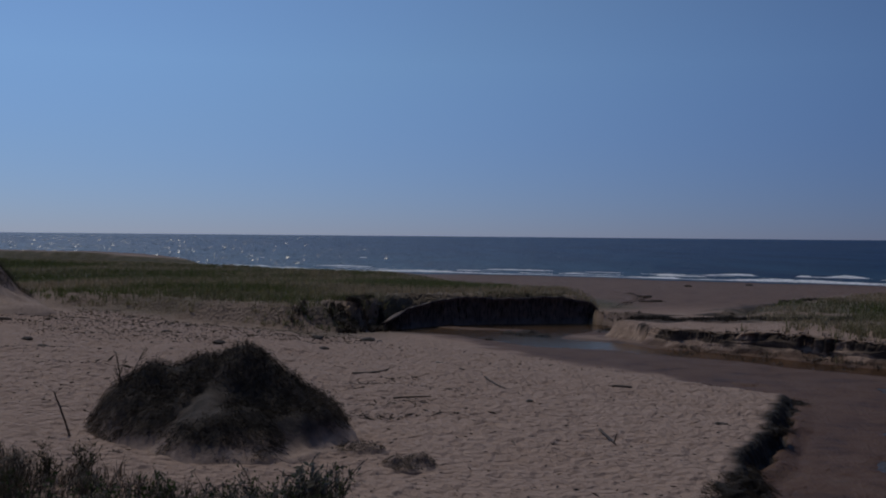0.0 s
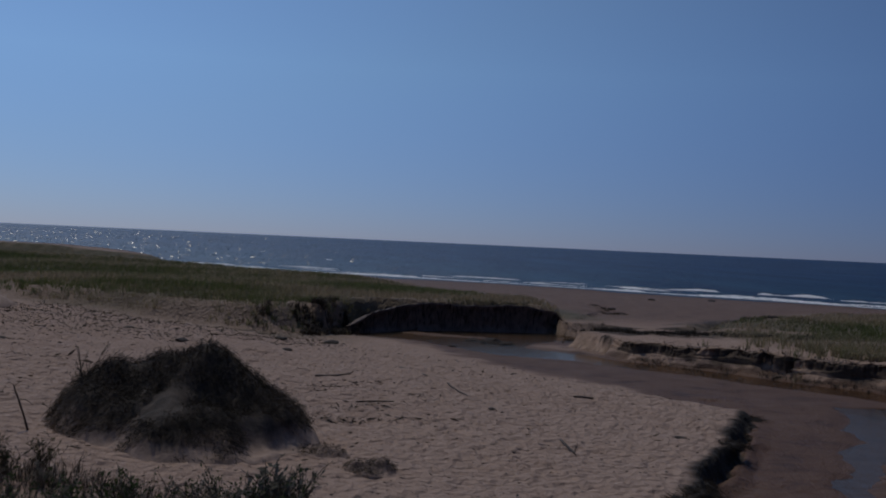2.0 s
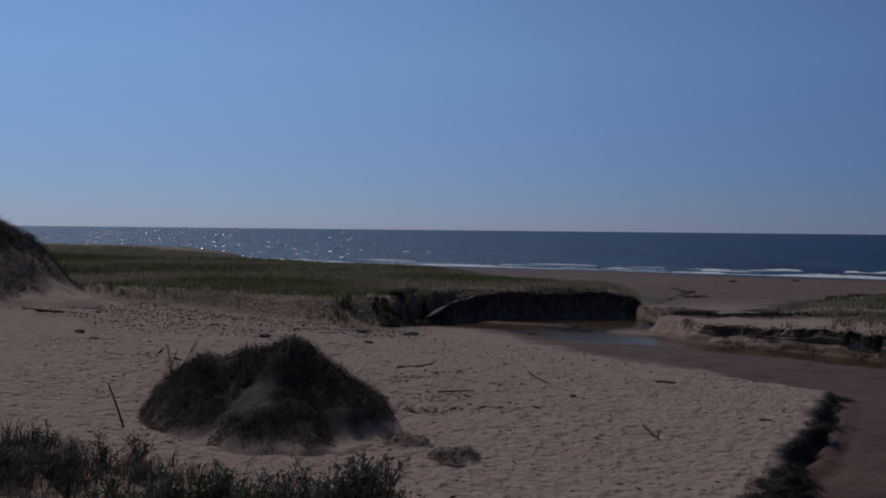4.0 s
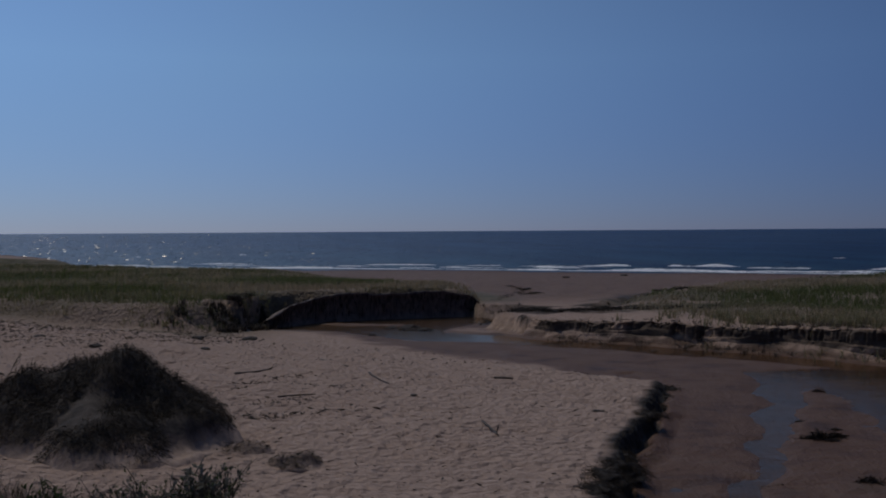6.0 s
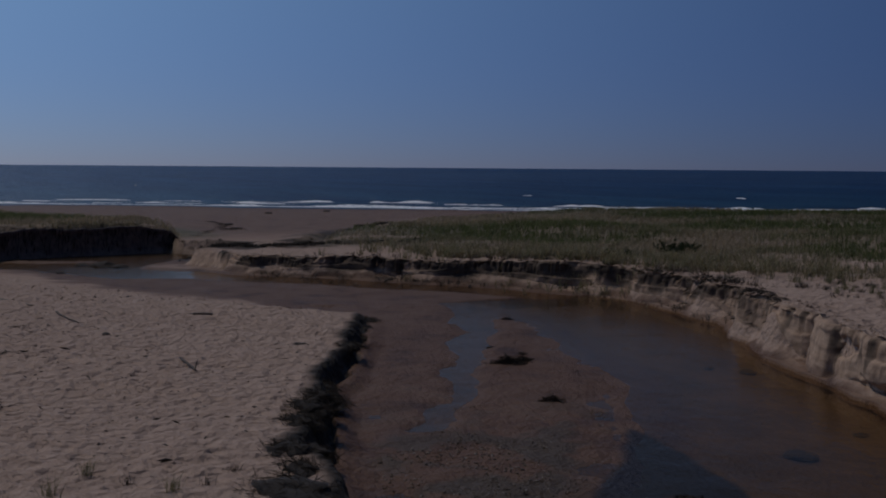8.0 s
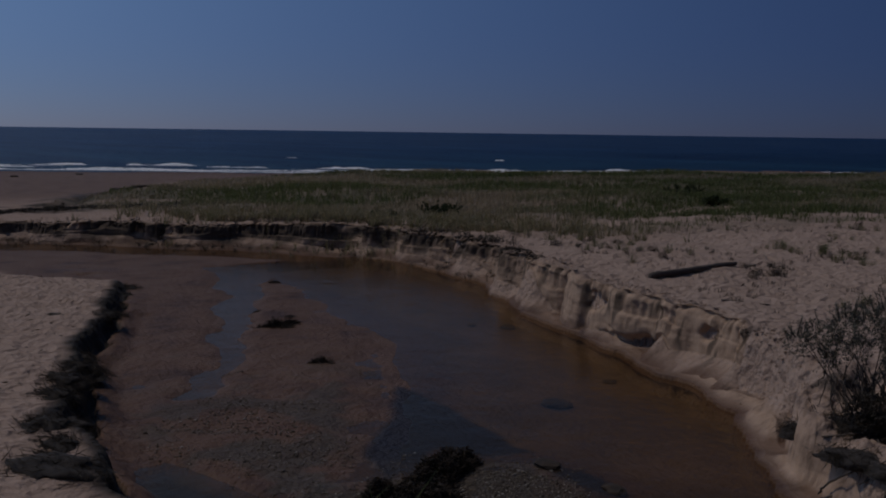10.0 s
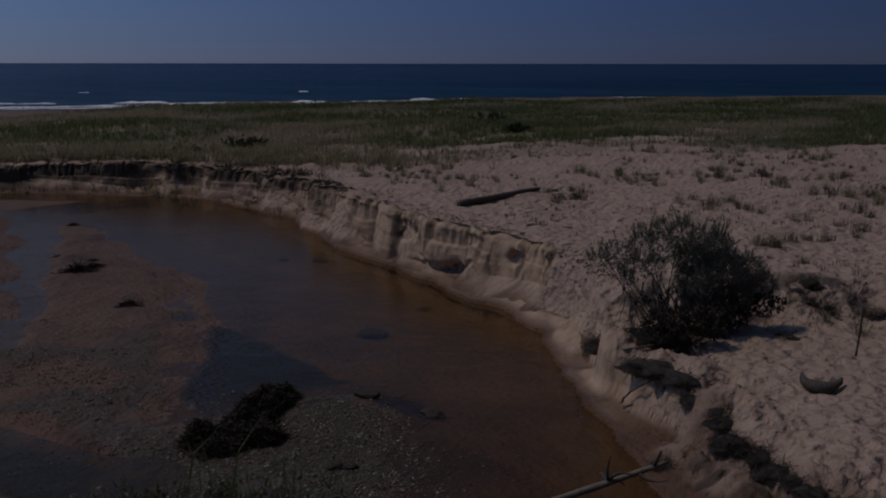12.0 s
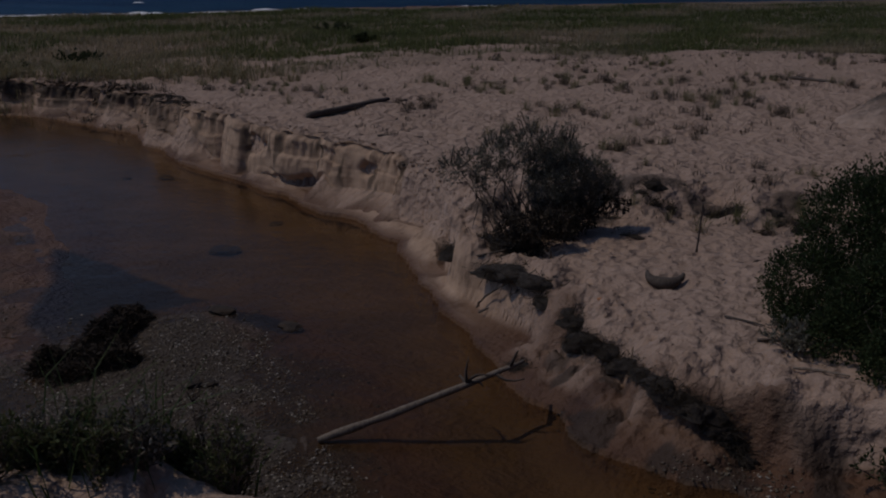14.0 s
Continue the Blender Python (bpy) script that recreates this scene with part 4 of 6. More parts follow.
def fringe(name, line, count, height, dry, depth, seed, label, drop=0.0, mat=DEAD):
    """Dead grass and roots standing on and hanging over a cut edge."""
    rng = np.random.default_rng(seed)
    pts = np.array(line, float)
    seg = rng.uniform(0, len(pts) - 1.001, count)
    i = seg.astype(int)
    p = pts[i] + (pts[i + 1] - pts[i]) * (seg - i)[:, None] + rng.normal(0, depth, (count, 2))
    p = p[fractal(p[:, 0], p[:, 1], 1.1, 2, seed) > -0.35]
    z, _ = land(p[:, 0], p[:, 1])
    n = 7
    at = np.concatenate([p[:, None] + rng.normal(0, 0.07, (len(p), n, 2)), np.repeat(z[:, None, None] - 0.03 - drop, n, 1)], 2).reshape(-1, 3)
    soup = Soup()
    soup.blades(at, height, 0.008 + 0.0005 * np.hypot(at[:, 0], at[:, 1])[:, None], 1.1, np.clip(dry + rng.normal(0, 0.2, len(at)), 0, 1), rng)
    tagged(new(name, soup.mesh(name, mat)), label, "grass", kind="stuff")


fringe("bank_fringe", [(-3.2, 44.5), (-2.7, 47.0), (-1.15, 49.2), (0.9, 50.3), (3.5, 51.0), (6.4, 51.7)], 420, 0.2, 0.5, 0.3, 311, "pale dead grass along the edge of the pool bank", mat=MARRAM)
fringe("bank_fringe", [(-5.2, 39.8), (-4.2, 41.5), (-3.4, 43.4), (-3.0, 45.6)], 420, 0.3, 0.05, 0.4, 315, "dark dead grass and roots beside the pool")
fringe("bank_fringe", [(9.0, 38.9), (12.0, 36.6), (14.2, 34.6), (16.8, 33.4), (18.4, 31.2), (19.1, 28.5), (19.0, 25.5), (18.4, 23.2)], 700, 0.2, 0.8, 0.6, 312, "dry grass on the cut bank across the creek")
fringe("bar_grass", [(14.5, 39.0), (17.5, 35), (19.5, 31), (21, 28), (24, 24.5)], 1500, 0.45, 0.6, 1.3, 313, "thin straw grass at the edge of the meadow", mat=MARRAM)


fringe("wrack_grass", [(8.2, 46.8), (9.1, 44.9), (10.8, 43.6), (13.0, 44.3), (15.2, 43.2), (17.5, 45.5)], 1100, 0.17, 0.0, 0.45, 320, "dark dead grass and wrack behind the sand bar")
fringe("wrack_grass", [(7.2, 49.2), (10.5, 49.0), (14, 50.5), (18, 54.5), (22, 57)], 420, 0.16, 0.0, 0.45, 317, "dark wrack and dead grass in a dry gully")
fringe("wrack_grass", [(9.0, 55.0), (10.9, 60.5), (12.6, 65.0), (12.7, 68.6), (11.9, 71.0)], 260, 0.07, 0.0, 0.22, 321, "thin dark line of wrack on the beach")
fringe("wrack_grass", [(11.8, 60.6), (13.1, 62.6)], 120, 0.08, 0.0, 0.25, 322, "short dark streak of wrack on the beach")
fringe("edge_grass", [(-7.4, 14.0), (-6.4, 13.3), (-5.5, 12.7), (-4.6, 13.2)], 240, 0.34, 0.5, 0.55, 318, "dry grass among small shrubs in sand")
fringe("scarp_grass", [(12.6, 7.5), (13.5, 6.3), (14.1, 5.3), (14.4, 3.8), (14.2, 2.0)], 130, 0.09, 0.5, 0.35, 314, "dark dead grass on the low sand scarp")


def root_curtain(line, count, reach, long, seed, label, side=1, start=-0.05, droop=0.8, mat=HANGING):
    """Roots and dead grass hanging down a cut edge, dark and matted."""
    rng = np.random.default_rng(seed)
    pts = np.array(line, float)
    seg = rng.uniform(0, len(pts) - 1.001, count)
    i = seg.astype(int)
    run = (pts[i + 1] - pts[i]) / np.linalg.norm(pts[i + 1] - pts[i], axis=1)[:, None]
    back = side * np.stack([-run[:, 1], run[:, 0]], 1)
    p = pts[i] + (pts[i + 1] - pts[i]) * (seg - i)[:, None] + back * rng.uniform(start, reach, (count, 1))
    z, _ = land(p[:, 0], p[:, 1])
    ok = z > 0.12
    p, z, back = p[ok], z[ok], back[ok]
    way = np.concatenate([-back * (1.0 - 0.7 * droop), np.full((len(p), 1), -droop)], 1) + rng.normal(0, 0.25, (len(p), 3))
    soup = Soup()
    soup.leaves(np.concatenate([p, z[:, None] + 0.04], 1), way, long * rng.uniform(0.4, 1.2, len(p)), 0.05, np.clip(rng.normal(0.0, 0.08, len(p)), 0, 1), rng)
    tagged(new("hanging_roots", soup.mesh("hanging_roots", mat)), label, "roots", kind="stuff")


root_curtain([(-2.6, 44.4)] + POOL_BACK[:2], 3000, 0.7, 0.4, 316, "dark roots hanging down the pool bank")


def build_pool_scarp():
    """The undercut wall of dark peaty soil behind the pool, with a ragged turf lip and roots hanging under it."""
    pts = np.array([(-2.5, 45.2)] + POOL_BACK[1:] + [(7.9, 51.6)], float)
    at = np.concatenate([[0], np.cumsum(np.hypot(*np.diff(pts, axis=0).T))])
    s = np.arange(0, at[-1], 0.07)
    line = np.stack([np.interp(s, at, pts[:, 0]), np.interp(s, at, pts[:, 1])], 1)
    for _ in range(40):
        line[1:-1] = 0.25 * line[:-2] + 0.5 * line[1:-1] + 0.25 * line[2:]
    tang = np.gradient(line, axis=0)
    tang /= np.linalg.norm(tang, axis=1)[:, None]
    inland = np.stack([-tang[:, 1], tang[:, 0]], 1)
    top = np.interp(s / s[-1], [0, 0.1, 0.24, 0.34, 0.85, 0.94, 1], [0.45, 0.7, 1.05, 1.32, 1.28, 1.0, 0.4]) + 0.05 * fractal(s, 0 * s, 0.8, 3, 822)
    rows = []
    for w in np.linspace(0, 1, 22):
        flute = 0.07 * fractal(s, 0.3 * w + 0 * s, 0.35, 3, 823) + 0.10 * value_noise(s, 0 * s + w, 1.3, 824)
        heap = 0.30 * (0.5 + 0.5 * value_noise(s, 0 * s, 1.1, 825)) * np.clip(1 - w / 0.3, 0, 1) ** 1.5
        rows.append((-0.02 - heap + flute * (0.4 + 0.6 * w) - 0.12 * step(0.75, 1.0, w), -0.06 + (top + 0.04) * w))
    for d, dz in ((-0.02, -0.02), (0.12, -0.1), (0.3, -0.3)):
        rows.append((d + 0.05 * value_noise(s, 0 * s, 0.5, 826), top + dz))
    dd, zz = (np.stack([r[q] + 0 * s for r in rows], 1) for q in (0, 1))
    xx, yy = line[:, :1] + dd * inland[:, :1], line[:, 1:] + dd * inland[:, 1:]
    n, k = len(s), len(rows)
    i, j = np.meshgrid(np.arange(n - 1), np.arange(k - 1), indexing="ij")
    f = np.stack([i * k + j, (i + 1) * k + j, (i + 1) * k + j + 1, i * k + j + 1], -1).reshape(-1, 4)
    wall = new("pool_bank", mesh_of("pool_bank", np.stack([xx, yy, zz], -1).reshape(-1, 3), f, PEAT, smooth=True))
    tagged(wall, "undercut bank of dark peaty soil behind the pool", "bank", kind="structure")
    rng = np.random.default_rng(827)
    c = 1300
    i = rng.integers(0, n, c)
    d = rng.uniform(-0.3, -0.05, c)
    p = np.concatenate([line[i] + d[:, None] * inland[i], (top[i] * (1 - 0.75 * rng.uniform(0, 1, c) ** 1.6))[:, None]], 1)
    way = np.concatenate([0.12 * inland[i], np.full((c, 1), -1.0)], 1) + rng.normal(0, 0.14, (c, 3))
    soup = Soup()
    soup.leaves(p, way, rng.uniform(0.12, 0.5, c), 0.035, np.clip(rng.normal(0.0, 0.08, c), 0, 1), rng)
    tagged(new("hanging_roots", soup.mesh("hanging_roots", HANGING)), "black roots and dead grass hanging below the turf", "roots", kind="stuff")


build_pool_scarp()
root_curtain(RIGHT_FOOT[16:26], 5200, 0.95, 0.3, 319, "dead grass and roots hanging over the cut bank", -1, 0.35, 0.3, DEAD)


def tuft_mesh(height, count, dry, spread, seed, mat=MARRAM, width=0.012):
    rng = np.random.default_rng(seed)
    soup = Soup()
    at = np.concatenate([rng.normal(0, spread, (count, 2)), np.full((count, 1), -0.03)], 1)
    soup.blades(at, height, width, 1.3, np.clip(dry + rng.normal(0, 0.2, count), 0, 1), rng)
    return soup.mesh("grass_tuft", mat)


TUFTS = [tuft_mesh(0.32, 60, 0.5, 0.045, 320, MARRAM, 0.006), tuft_mesh(0.22, 46, 0.65, 0.05, 321, DEAD, 0.006), tuft_mesh(0.36, 64, 0.35, 0.045, 322, MARRAM, 0.006), tuft_mesh(0.26, 70, 0.3, 0.055, 323, DEAD, 0.007)]
PLATEAU = [(13.6, 8.2), (14.6, 10.5), (16, 14), (17.2, 18), (20.5, 24), (23, 25), (28, 22.4), (33, 19.4), (38.5, 14), (40, 7), (30, 1), (17, 0), (14.8, 3.5), (14.2, 5.6)]
rng = np.random.default_rng(330)
spots = scatter(PLATEAU, 560, rng)
keep = fractal(spots[:, 0], spots[:, 1], 4, 2, 331) + 0.02 * (spots[:, 0] - 16) - 0.3 * (spots[:, 0] < 18) > rng.uniform(-0.4, 0.3, len(spots))
spots = spots[keep][:240]
scarp = [(12.9 + 1.5 * t + rng.normal(0, 0.2), 7.3 - 3.4 * t + rng.normal(0, 0.2)) for t in np.linspace(0, 1.1, 9)]
spots = np.concatenate([spots, scarp])
heights, _ = land(spots[:, 0], spots[:, 1])
for (tx, ty), tz in zip(spots, heights):
    ob = new("grass_tuft", TUFTS[int(rng.integers(0, 4))])
    ob.matrix_world = pose(tx, ty, tz, 0, 0, rng.uniform(0, 360)) @ Matrix.Scale(rng.uniform(0.5, 1.15), 4)
    tagged(ob, "small half-dry grass tuft in pale sand", "grass", "tufts on the sand plateau")
for tx, ty in ((0.8, 11.9), (1.2, 11.4), (2.4, 11.7), (2.6, 10.7), (1.6, 10.9), (0.4, 11.2), (2.0, 11.2)):
    ob = new("grass_tuft", TUFTS[int(rng.integers(0, 2))])
    ob.matrix_world = pose(tx, ty, ground_z(tx, ty), 0, 0, rng.uniform(0, 360)) @ Matrix.Scale(0.75, 4)
    tagged(ob, "sparse dry grass tuft on trodden sand", "grass", "tufts on the near sand")


more = np.random.default_rng(334)
clumps = scatter([(15.5, 6), (15.5, 10), (18, 15), (22, 19), (28, 18), (33, 13), (30, 5), (20, 3)], 30, more)
for cx, cy in clumps:
    for _ in range(int(more.integers(2, 6))):
        tx, ty = cx + more.normal(0, 0.45), cy + more.normal(0, 0.3)
        ob = new("grass_tuft", TUFTS[3 if more.uniform() < 0.7 else 0])
        ob.matrix_world = pose(tx, ty, ground_z(tx, ty), 0, 0, more.uniform(0, 360)) @ Matrix.Scale(more.uniform(0.7, 1.25), 4)
        tagged(ob, "dark dead grass tuft in pale sand", "grass", "tufts on the sand plateau")


small = scatter(PLATEAU, 1300, rng)
small = small[fractal(small[:, 0], small[:, 1], 2.6, 2, 332) + 0.02 * (small[:, 0] - 18) > 0.05]
sz, _ = land(small[:, 0], small[:, 1])
soup = Soup()
at = np.concatenate([small[:, None] + rng.normal(0, 0.05, (len(small), 8, 2)), np.repeat(sz[:, None, None] - 0.02, 8, 1)], 2).reshape(-1, 3)
soup.blades(at, 0.15, 0.012, 0.9, np.clip(rng.normal(0.55, 0.3, len(at)), 0, 1), rng)
tagged(new("sparse_grass", soup.mesh("sparse_grass", DEAD)), "sparse brown grass sprigs in pale sand", "grass", kind="stuff")


def build_hummock(cx, cy, rx, ry, height, peaks, label, seed, thatch, size=1.0, mat=None, bare=0.12):
    """A wind-cut dune hummock: a sandy core with dead grass hanging down its sides."""
    rng = np.random.default_rng(seed)
    base = ground_z(cx, cy) - 0.05
    ob = thing("dune_hummock", cx, cy, base, label, "dune", "dune hummocks")
    n = 72
    u, v = np.meshgrid(np.linspace(-1.15, 1.15, n), np.linspace(-1.15, 1.15, n), indexing="ij")

    def height_at(u, v):
        x, y = u * rx, v * ry
        q = np.sqrt(u * u + v * v) + 0.10 * fractal(x, y, 1.3 * size, 2, seed)
        h = np.zeros_like(u)
        for px, py, ph, pw in peaks:
            h = h + (ph * np.exp(-1.15 * (((u - px) / pw) ** 2 + ((v - py) / pw) ** 2) ** 0.75)) ** 5
        h = h ** 0.2 * height * step(1.05, 0.68, q)
        return h + 0.12 * size * fractal(x, y, 0.7 * size, 4, seed + 4, 0.6) * step(1.1, 0.8, q) - 0.35 * step(0.95, 1.08, q) - 1.6 * step(1.06, 1.14, q)

    z = height_at(u, v)
    verts = np.stack([u * rx, v * ry, z], -1).reshape(-1, 3)
    i, j = np.meshgrid(np.arange(n - 1), np.arange(n - 1), indexing="ij")
    f = np.stack([i * n + j, (i + 1) * n + j, (i + 1) * n + j + 1, i * n + j + 1], -1).reshape(-1, 4)
    core = part("core", mesh_of("core", verts, f, mat or HUMMOCK, smooth=True), ob, "grey-brown sand held by roots")
    # thatch hangs down the slope
    c = rng.uniform(-0.98, 0.98, (thatch * 3, 2))
    zz = height_at(c[:, 0], c[:, 1])
    mask = 0.8 * fractal(c[:, 0] * rx, c[:, 1] * ry + 0.8 * zz, 0.8 * size, 3, seed + 9) + 1.3 * (zz / height - bare)
    c = c[(mask > 0) & (zz > 0.1 * size)][:thatch]
    zz = height_at(c[:, 0], c[:, 1])
    e = 0.03
    gx = (height_at(c[:, 0] + e, c[:, 1]) - height_at(c[:, 0] - e, c[:, 1])) / (2 * e * rx)
    gy = (height_at(c[:, 0], c[:, 1] + e) - height_at(c[:, 0], c[:, 1] - e)) / (2 * e * ry)
    down = np.stack([-gx, -gy, -(gx * gx + gy * gy)], 1)
    down /= np.linalg.norm(down, axis=1)[:, None] + 0.2
    soup = Soup()
    at = np.repeat(np.stack([c[:, 0] * rx, c[:, 1] * ry, zz], 1), 4, 0) + rng.normal(0, 0.05 * size, (len(c) * 4, 3))
    way = 0.9 * np.repeat(down, 4, 0) + rng.normal(0, 0.42, (len(at), 3)) + np.array([0, 0, 0.02])
    soup.leaves(at, way, (rng.uniform(0.05, 0.15, len(at)) * size), 0.034, np.clip(rng.normal(0.04, 0.15, len(at)) + 0.6 * fractal(at[:, 0], at[:, 2] * 1.4 + at[:, 1] * 0.5, 0.9 * size, 2, seed + 21), 0, 1), rng)
    part("thatch", soup.mesh("thatch", DEAD), core, "dark matted dead grass")
    if size < 1:
        return ob
    top = c[zz > 0.55 * height]
    soup = Soup()
    k = top[rng.integers(0, len(top), 260)]
    at = np.stack([k[:, 0] * rx, k[:, 1] * ry, height_at(k[:, 0], k[:, 1]) - 0.02], 1)
    soup.blades(at, 0.24 * size, 0.016 * size, 0.9, np.clip(rng.normal(0.3, 0.25, len(at)), 0, 1), rng)
    tagged(part("crest_grass", soup.mesh("crest_grass", DEAD), core), kind="stuff")
    return ob


mound = build_hummock(-3.62, 17.4, 2.28, 2.5, 1.5, [(0.155, 0.1, 1.0, 0.55), (-0.15, 0.05, 0.84, 0.6), (-0.5, 0.0, 0.72, 0.5), (0.05, -0.5, 0.5, 0.5), (0.5, 0.0, 0.62, 0.5), (-0.3, -0.35, 0.5, 0.4)], "dune hummock of grey sand matted with dead grass", 340, 21000, bare=0.2)
build_hummock(-21.8, 38.9, 6.6, 5.6, 5.0, [(0.0, 0.05, 1.0, 0.62), (0.3, 0.2, 0.62, 0.5), (0.1, -0.35, 0.5, 0.5)], "tall sand dune capped with dark dead grass", 341, 16000, 1.8, FAR_HUMMOCK, 0.34)
build_hummock(-0.45, 15.7, 0.55, 0.45, 0.2, [(0.3, 0.1, 1.0, 0.5), (-0.4, -0.1, 0.8, 0.5)], "low knot of dark roots in the sand", 342, 1500, 0.5)
build_hummock(-1.35, 16.6, 0.55, 0.35, 0.2, [(0.0, 0.0, 1.0, 0.7)], "low sandy knot at the foot of the hummock", 343, 900, 0.5)


build_hummock(22.9, 5.0, 1.5, 1.1, 0.55, [(0.2, 0.1, 1.0, 0.6), (-0.4, -0.1, 0.6, 0.5)], "small sand mound with dark roots on the plateau", 339, 900, 0.5, None, 0.45)


def build_edge_clump(x, y, size, seed, lie=(-0.9, -0.1)):
    """A ragged sod on the cut bank: dark soil, grass lying over the sand and roots hanging down."""
    rng = np.random.default_rng(seed)
    z = ground_z(x, y)
    ob = thing("slumped_sod", x, y, z, "slumped sod with dark dead grass on the creek edge", "sod", "sods along the creek edge", turn=rng.uniform(-25, 25))
    n = 18
    a, b = np.meshgrid(np.linspace(0, 2 * math.pi, n, endpoint=False), np.linspace(0.0, 1.0, 8), indexing="ij")
    bump = 1 + 0.5 * value_noise(np.cos(a) * 2 + x, np.sin(a) * 2 + b * 3 + y, 0.7, seed) + 0.2 * value_noise(np.cos(a) * 5 + x, np.sin(a) * 5 + b * 4 + y, 0.7, seed + 1)
    rad = 0.85 * size * np.cos(b * math.pi / 2) ** 0.7 * bump
    tall = -0.10 + (0.10 + 0.2 * size) * np.sin(b * math.pi / 2) + 0.10 * size * value_noise(np.cos(a) * rad * 9, np.sin(a) * rad * 9, 0.8, seed)
    wx_, wy_ = rng.uniform(0.6, 1.1), rng.uniform(1.0, 1.8)
    verts = np.stack([rad * wx_ * np.cos(a), rad * wy_ * np.sin(a), tall], -1).reshape(-1, 3)
    i, j = np.meshgrid(np.arange(n), np.arange(7), indexing="ij")
    inx = (i + 1) % n
    f = np.stack([i * 8 + j, inx * 8 + j, inx * 8 + j + 1, i * 8 + j + 1], -1).reshape(-1, 4)
    part("soil", mesh_of("soil", verts, f, SOD_SOIL, smooth=True), ob)
    k = int(1500 * size / 0.35)
    ang = rng.uniform(0, 2 * math.pi, k)
    rr = np.sqrt(rng.uniform(0, 1, k))
    at = np.stack([1.1 * wx_ * size * rr * np.cos(ang), 1.1 * wy_ * size * rr * np.sin(ang), size * (-0.12 + 0.32 * (1 - rr ** 2)) + rng.normal(0, 0.02, k)], 1)
    at = at[fractal(at[:, 0] + x, at[:, 1] + y, 0.16, 2, seed) > -0.35]
    k = len(at)
    way = rng.normal(0, 0.8, (k, 3)) * np.array([1, 1, 0.6]) + np.where(rng.uniform(0, 1, (k, 1)) < 0.55, np.array([[lie[0], lie[1], 0.12]]), np.array([[-0.7 * lie[0], -0.3, -0.75]]))
    soup = Soup()
    soup.leaves(at, way, rng.uniform(0.06, 0.22, k) * (0.7 + size), 0.022, np.clip(rng.normal(0.1, 0.15, k), 0, 1), rng)
    tagged(part("dead_grass", soup.mesh("dead_grass", SOD_GRASS), ob), kind="stuff")


for k, (ex, ey, es) in enumerate([(-4.0, 40.7, 0.28), (-3.7, 41.4, 0.3), (-3.2, 44.9, 0.34), (-2.8, 45.7, 0.36), (-2.35, 47.2, 0.3)]):
    build_edge_clump(ex, ey, es, 344 + k, (0.4, -0.5))
edge = [(2.75, 10.6), (2.95, 11.5), (3.2, 12.4), (3.55, 13.2), (3.75, 14.1), (4.1, 14.8), (4.35, 15.6), (4.75, 16.5), (5.1, 17.4), (5.5, 18.2), (6.0, 19.3), (6.5, 20.6), (7.1, 22.0), (7.7, 23.4), (8.3, 24.8), (8.9, 26.2)]
for k, (ex, ey) in enumerate(edge):
    build_edge_clump(ex + rng.uniform(0.0, 0.15), ey, 0.22 + 0.13 * rng.uniform() + 0.05 * (k < 7), 360 + k)
for k, (ex, ey, es) in enumerate([(9.54, 5.16, 0.12), (9.31, 4.92, 0.15), (9.07, 4.71, 0.15), (9.06, 4.82, 0.12), (9.00, 4.48, 0.13), (8.91, 4.24, 0.15), (8.63, 3.96, 0.14), (8.38, 3.74, 0.14), (8.29, 3.58, 0.13), (8.28, 3.49, 0.16), (8.24, 3.34, 0.14), (8.23, 3.23, 0.15), (8.22, 3.11, 0.14), (8.20, 2.99, 0.12), (8.18, 2.86, 0.12), (8.19, 2.74, 0.12), (8.13, 2.79, 0.10), (8.9, 5.35, 0.14), (10.54, 6.75, 0.24), (10.42, 6.35, 0.3), (10.2, 5.95, 0.2), (10.0, 5.75, 0.15), (11.2, 7.85, 0.2), (11.35, 6.9, 0.42), (11.1, 6.9, 0.36), (11.65, 6.85, 0.36), (11.2, 7.2, 0.34)]):
    build_edge_clump(ex, ey, es, 380 + k, (0.2, -0.5))


def branching(rng, stems, height, reach, spread=0.0, lean=(0.0, 0.0), low=1):
    """Stems that fork twice: lists of paths with radii, and the twig ends."""
    paths, ends = [], []
    for _ in range(stems):
        ang, out = rng.uniform(0, 2 * math.pi), rng.uniform(0.1, 1.0) ** 0.7 * reach
        h = height * rng.uniform(0.45, 1.0) * math.sqrt(max(0.08, 1 - 0.75 * (out / reach) ** 2))
        t = np.linspace(0, 1, 7)[:, None]
        end = np.array([math.cos(ang) * out + lean[0], math.sin(ang) * out + lean[1], h])
        bend = rng.normal(0, 0.06 * height, 3)
        p = t * end * np.array([1, 1, 0]) + np.array([0, 0, 1]) * h * t ** 0.75 + bend * np.sin(t * 3.1)
        p = p + np.array([rng.normal(0, spread), rng.normal(0, spread), 0]) * (1 - 0.5 * t)
        paths.append((p, np.linspace(0.012, 0.004, 7) * height))
        for q in range(9):
            s = p[rng.integers(low, 7)]
            d = rng.normal(0, 1, 3) * np.array([1, 1, 0.5]) + np.array([0, 0, 1.1]) + 0.45 * end / np.linalg.norm(end)
            d *= rng.uniform(0.14, 0.34) * height / np.linalg.norm(d)
            w = np.linspace(0, 1, 4)[:, None]
            tw = s + d * w + rng.normal(0, 0.02, 3) * np.sin(w * 3.1)
            paths.append((tw, np.linspace(0.006, 0.002, 4) * height))
            ends.append((s, s + d))
    return paths, ends


